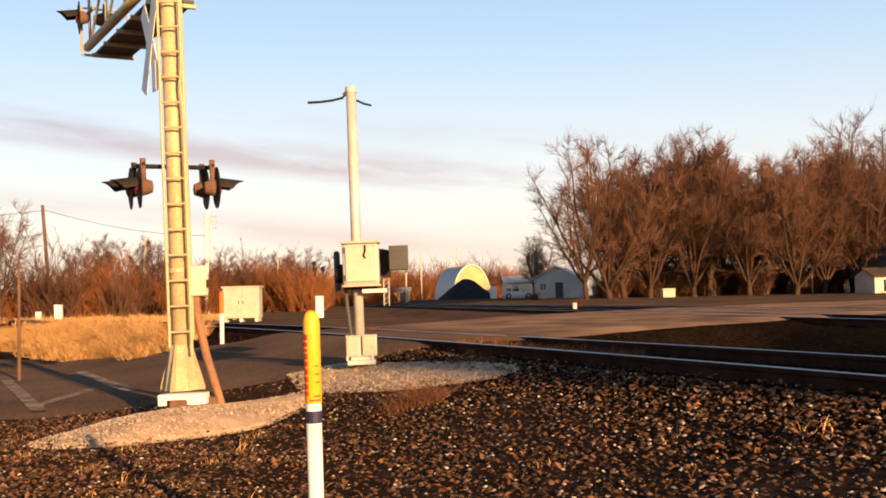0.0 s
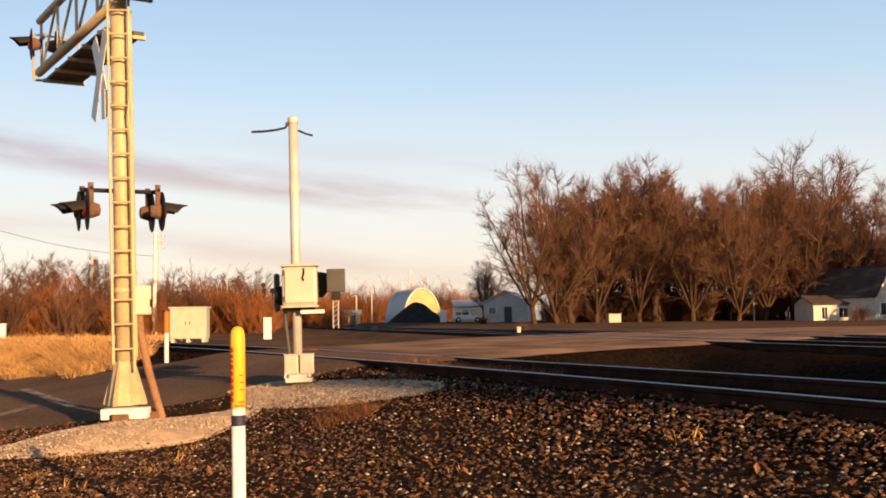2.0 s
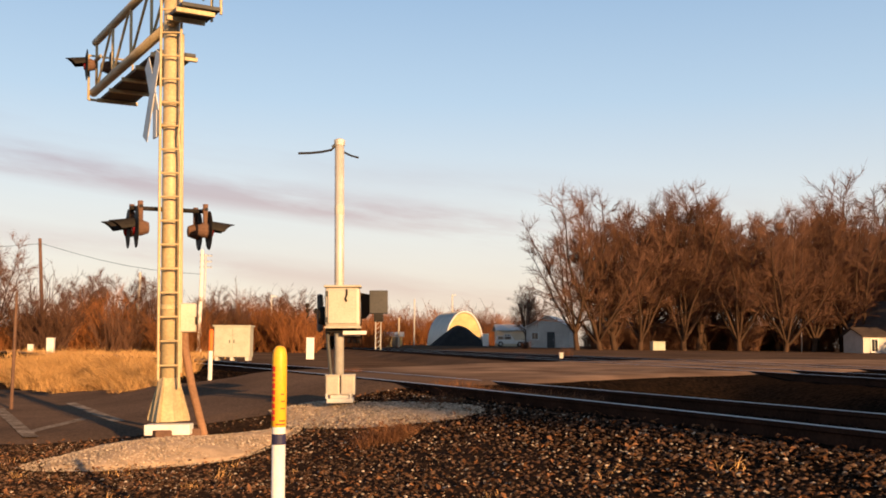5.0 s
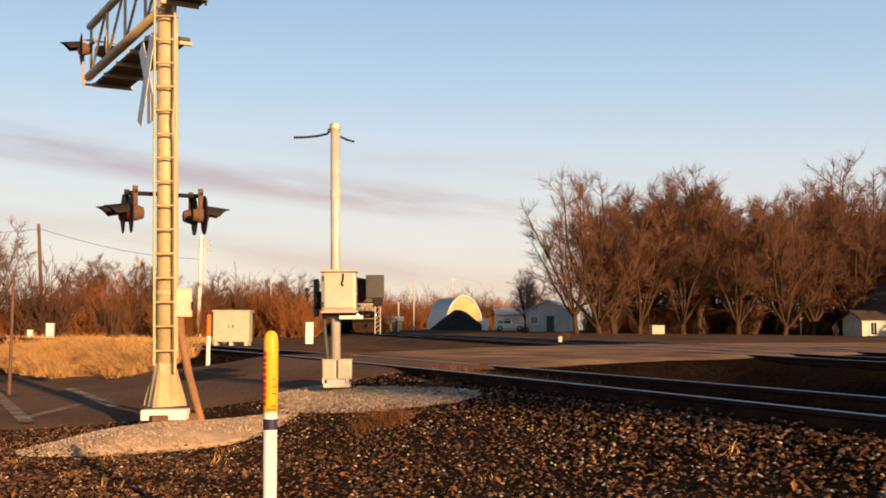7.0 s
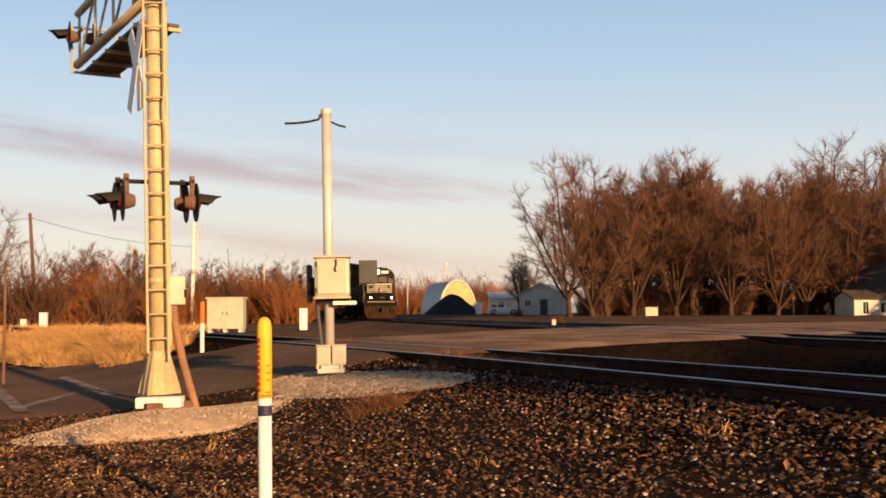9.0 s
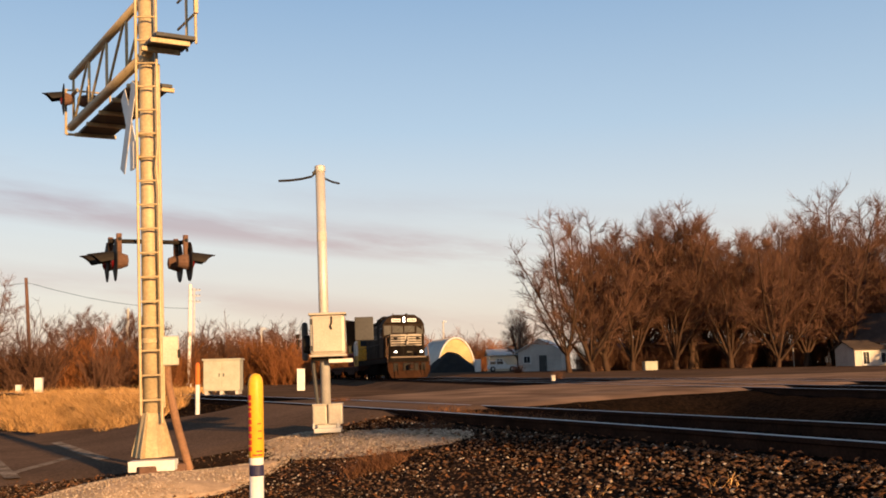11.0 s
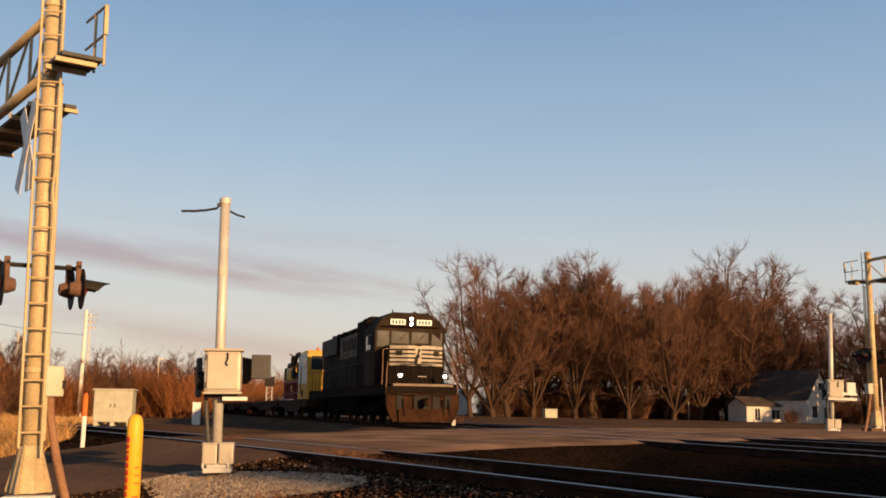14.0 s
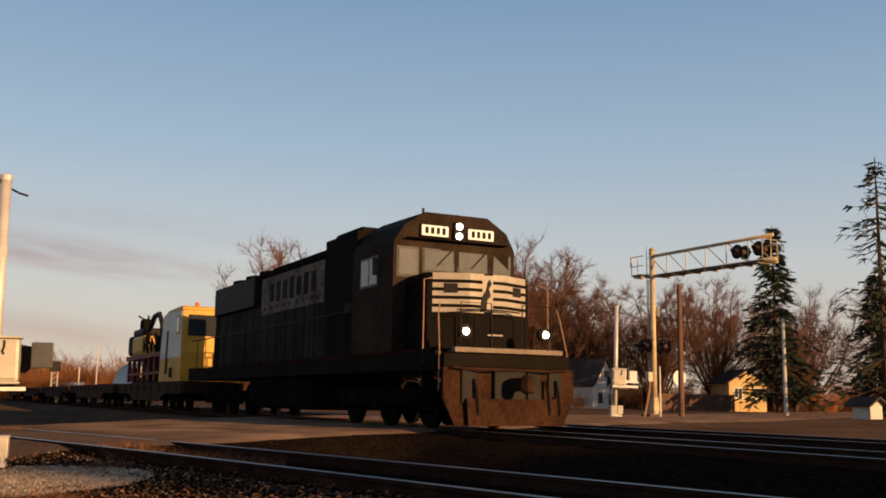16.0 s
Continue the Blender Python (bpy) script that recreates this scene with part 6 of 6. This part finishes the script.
# ---- stones, leaves, grass ----
def scatter(name, count, spot, size, material, label, seed, flat=0.6, parent=None):
    """Many small angular stones as one object; spot(rng) gives a place or None."""
    rng = np.random.default_rng(seed)
    ico = np.array([(0, 0, 1), (0.9, 0, 0.2), (0.28, 0.86, 0.3), (-0.73, 0.53, 0.2), (-0.73, -0.53, 0.3), (0.28, -0.86, 0.2), (0, 0, -0.6)])
    tri = [(0, 1, 2), (0, 2, 3), (0, 3, 4), (0, 4, 5), (0, 5, 1), (6, 2, 1), (6, 3, 2), (6, 4, 3), (6, 5, 4), (6, 1, 5)]
    xs, ys = spot(rng, count)
    zs = lie(xs, ys)[0]
    n = len(xs)
    sz = size[0] + (size[1] - size[0]) * rng.random(n) ** 2.2
    ang = rng.random(n) * 6.283
    verts = np.repeat(ico[None], n, 0) * (1 + 0.35 * (rng.random((n, 7, 3)) - 0.5))
    verts[:, :, 2] *= flat
    tilt = (rng.random((n, 2)) - 0.5) * 0.9
    z = verts[:, :, 2] + verts[:, :, 0] * tilt[:, :1] + verts[:, :, 1] * tilt[:, 1:]
    x = verts[:, :, 0] * np.cos(ang)[:, None] - verts[:, :, 1] * np.sin(ang)[:, None]
    y = verts[:, :, 0] * np.sin(ang)[:, None] + verts[:, :, 1] * np.cos(ang)[:, None]
    out = np.stack([xs[:, None] + x * sz[:, None], ys[:, None] + y * sz[:, None], zs[:, None] + z * sz[:, None] + sz[:, None] * 0.2], -1).reshape(-1, 3)
    faces = (np.array(tri)[None] + 7 * np.arange(n)[:, None, None]).reshape(-1, 3)
    return tagged(mesh_object(name, out.tolist(), faces.tolist(), material), label, "stones", kind="stuff")


def near_bank(rng, count):
    """Foreground and bank, denser close to the camera."""
    y = 4.6 + 13.4 * rng.random(count) ** 1.15
    x = -1.0 + (rng.random(count) - 0.5) * (6 + 0.95 * y)
    _, _, e, _, n, _ = lie(x, y)
    keep = (e < -1.0) & (n < -0.1)
    return x[keep], y[keep]


def near_bed(rng, count):
    s = rng.uniform(-34, 8, count)
    off = rng.uniform(-2.4, 2.6, count)
    c = near_centre(s) + off
    x, y = NEAR_D[0] * s + NEAR_N[0] * c, NEAR_D[1] * s + NEAR_N[1] * c
    n, m = lie(x, y)[4], lie(x, y)[5]
    keep = ((n < -0.1) | (m < -0.2))
    return x[keep], y[keep]


scatter("ballast_stones", 95000, near_bank, (0.007, 0.031), "stone", "dark brown and grey ballast stones with pale chips", 1)
# bed stones take the darker copy, coloured as if in shade
scatter("ballast_stones", 16000, near_bed, (0.014, 0.036), "bed_stone", "dark ballast stones along the near track, with shade in their colour", 2)
scatter("pale_chips", 17000, near_bank, (0.006, 0.024), "lime_stone", "pale limestone chips strewn over the ballast", 5)


def leaf_litter(count, seed):
    rng = np.random.default_rng(seed)
    xs, ys = near_bank(rng, count)
    zs = lie(xs, ys)[0] + 0.03 + 0.03 * rng.random(len(xs))
    v, f = [], []
    for x, y, z in zip(xs, ys, zs):
        a, s = rng.random() * 6.28, 0.012 + 0.024 * rng.random()
        t1, t2 = rng.normal(0, 0.35, 2)
        c, d = math.cos(a), math.sin(a)
        i = len(v)
        for px, py in ((-1, 0), (0, -0.5), (1, 0), (0, 0.5)):
            v.append((x + (px * c - py * d) * s, y + (px * d + py * c) * s, z + (px * t1 + py * t2) * s + (0.25 * s if py else 0)))
        f += [(i, i + 1, i + 2), (i, i + 2, i + 3)]
    return tagged(mesh_object("leaf_litter", v, f, "leaf"), "scattered dead brown leaves on the ballast", "leaves", kind="stuff")


leaf_litter(18000, 4)


def tuft(name, spots, h, count, lean, material, label, category, seed, w=0.012):
    """Dry blades about a list of places, as one object."""
    r = random.Random(seed)
    v, f = [], []
    for cx, cy, rad in spots:
        tall = r.uniform(0.5, 1.2)
        for _ in range(count):
            a, q = r.uniform(0, 6.283), rad * math.sqrt(r.random())
            x, y = cx + q * math.cos(a), cy + q * math.sin(a)
            z = ground_z(x, y) - 0.02
            hh = h * tall * r.uniform(0.4, 1.0) * (1 - 0.4 * (q / rad) ** 2)
            dx, dy = r.gauss(0, lean) * hh, r.gauss(0, lean) * hh
            b = r.uniform(0, 6.283)
            wx, wy = w * math.cos(b), w * math.sin(b)
            i = len(v)
            v += [(x - wx, y - wy, z), (x + wx, y + wy, z), (x + dx * 0.45 + wx * 0.7, y + dy * 0.45 + wy * 0.7, z + hh * 0.6), (x + dx * 0.45 - wx * 0.7, y + dy * 0.45 - wy * 0.7, z + hh * 0.6), (x + dx * 1.3, y + dy * 1.3, z + hh)]
            f += [(i, i + 1, i + 2, i + 3), (i + 3, i + 2, i + 4)]
    return tagged(mesh_object(name, v, f, material), label, category, kind="stuff")


r = random.Random(9)
grass_spots = []
while len(grass_spots) < 130:
    x, y = r.uniform(-19, -6.9), r.uniform(21, 42)
    _, _, e, _, _, past = lie(x, y)
    if -4.6 < e < -1.9 and past < -0.15:
        grass_spots.append((x, y, r.uniform(0.35, 0.85)))
tuft("tall_grass", grass_spots, 0.80, 650, 0.62, "straw", "tall orange-gold dry grass beside the road", "grass", 1, 0.007)
far_spots = [(r.uniform(-48, -14), r.uniform(40, 78), r.uniform(0.8, 2.0)) for _ in range(150)]
tuft("rough_grass", far_spots, 0.5, 90, 0.4, "straw", "rough dry grass before the brush", "grass", 2, 0.02)
weed_spots = [(0.35, 14.3, 0.5), (0.7, 13.8, 0.45), (1.0, 13.2, 0.5), (-0.2, 13.0, 0.35), (0.1, 15.2, 0.5), (1.5, 12.6, 0.4), (3.2, 45, 0.8), (-2.0, 21.5, 0.3)]
tuft("dead_weeds", weed_spots, 0.30, 320, 0.9, "weed", "tangled reddish-brown dead weeds by the rails", "weeds", 3, 0.004)
tuft("tumbleweed", [(-0.75, 11.6, 0.28), (-0.55, 11.5, 0.2)], 0.30, 420, 0.8, "weed", "low tangle of dead brown weeds", "weeds", 6, 0.003)
stub = [(r.uniform(-5.5, 7), r.uniform(4, 12.5), 0.12) for _ in range(70)]
tuft("stubble", [s for s in stub if lie(s[0], s[1])[2] < -1.6], 0.16, 14, 0.5, "straw", "thin dry stubble among the stones", "grass", 8, 0.004)


# pale chips loose on the mounds
def on_mounds(rng, count):
    k = rng.integers(0, 2, count)
    a, q = rng.random(count) * 6.283, np.sqrt(rng.random(count)) * 1.10
    cx, cy, rx, ry, turn = (np.array([m[i] for m in MOUNDS])[k] for i in range(5))
    lx, ly = rx * q * np.cos(a), ry * q * np.sin(a)
    return cx + lx * np.cos(turn) - ly * np.sin(turn), cy + lx * np.sin(turn) + ly * np.cos(turn)


chips = scatter("mound_chips", 16000, on_mounds, (0.006, 0.019), "lime_stone", "loose pale limestone chips on the mounds", 7)
for v in chips.data.vertices:
    v.co.z += mound_rise(v.co.x, v.co.y) + 0.022

# worn paint on the road: stop lines and edge lines
road_mark("stop_line", 7.0, 20.6, 5.4, 14.4, 0.20, "worn white stop line")
road_mark("stop_line", 8.7, 21.4, 7.3, 15.9, 0.20, "worn white stop line")
road_mark("crossing_mark", 5.5, 15.0, 7.3, 17.2, 0.18, "worn white crossing mark")
road_mark("centre_line", -12, 18.1, 4.6, 18.1, 0.12, "worn pale centre line")
road_mark("edge_line", 14.5, 12.9, 40, 12.4, 0.12, "worn pale edge line")

motions()
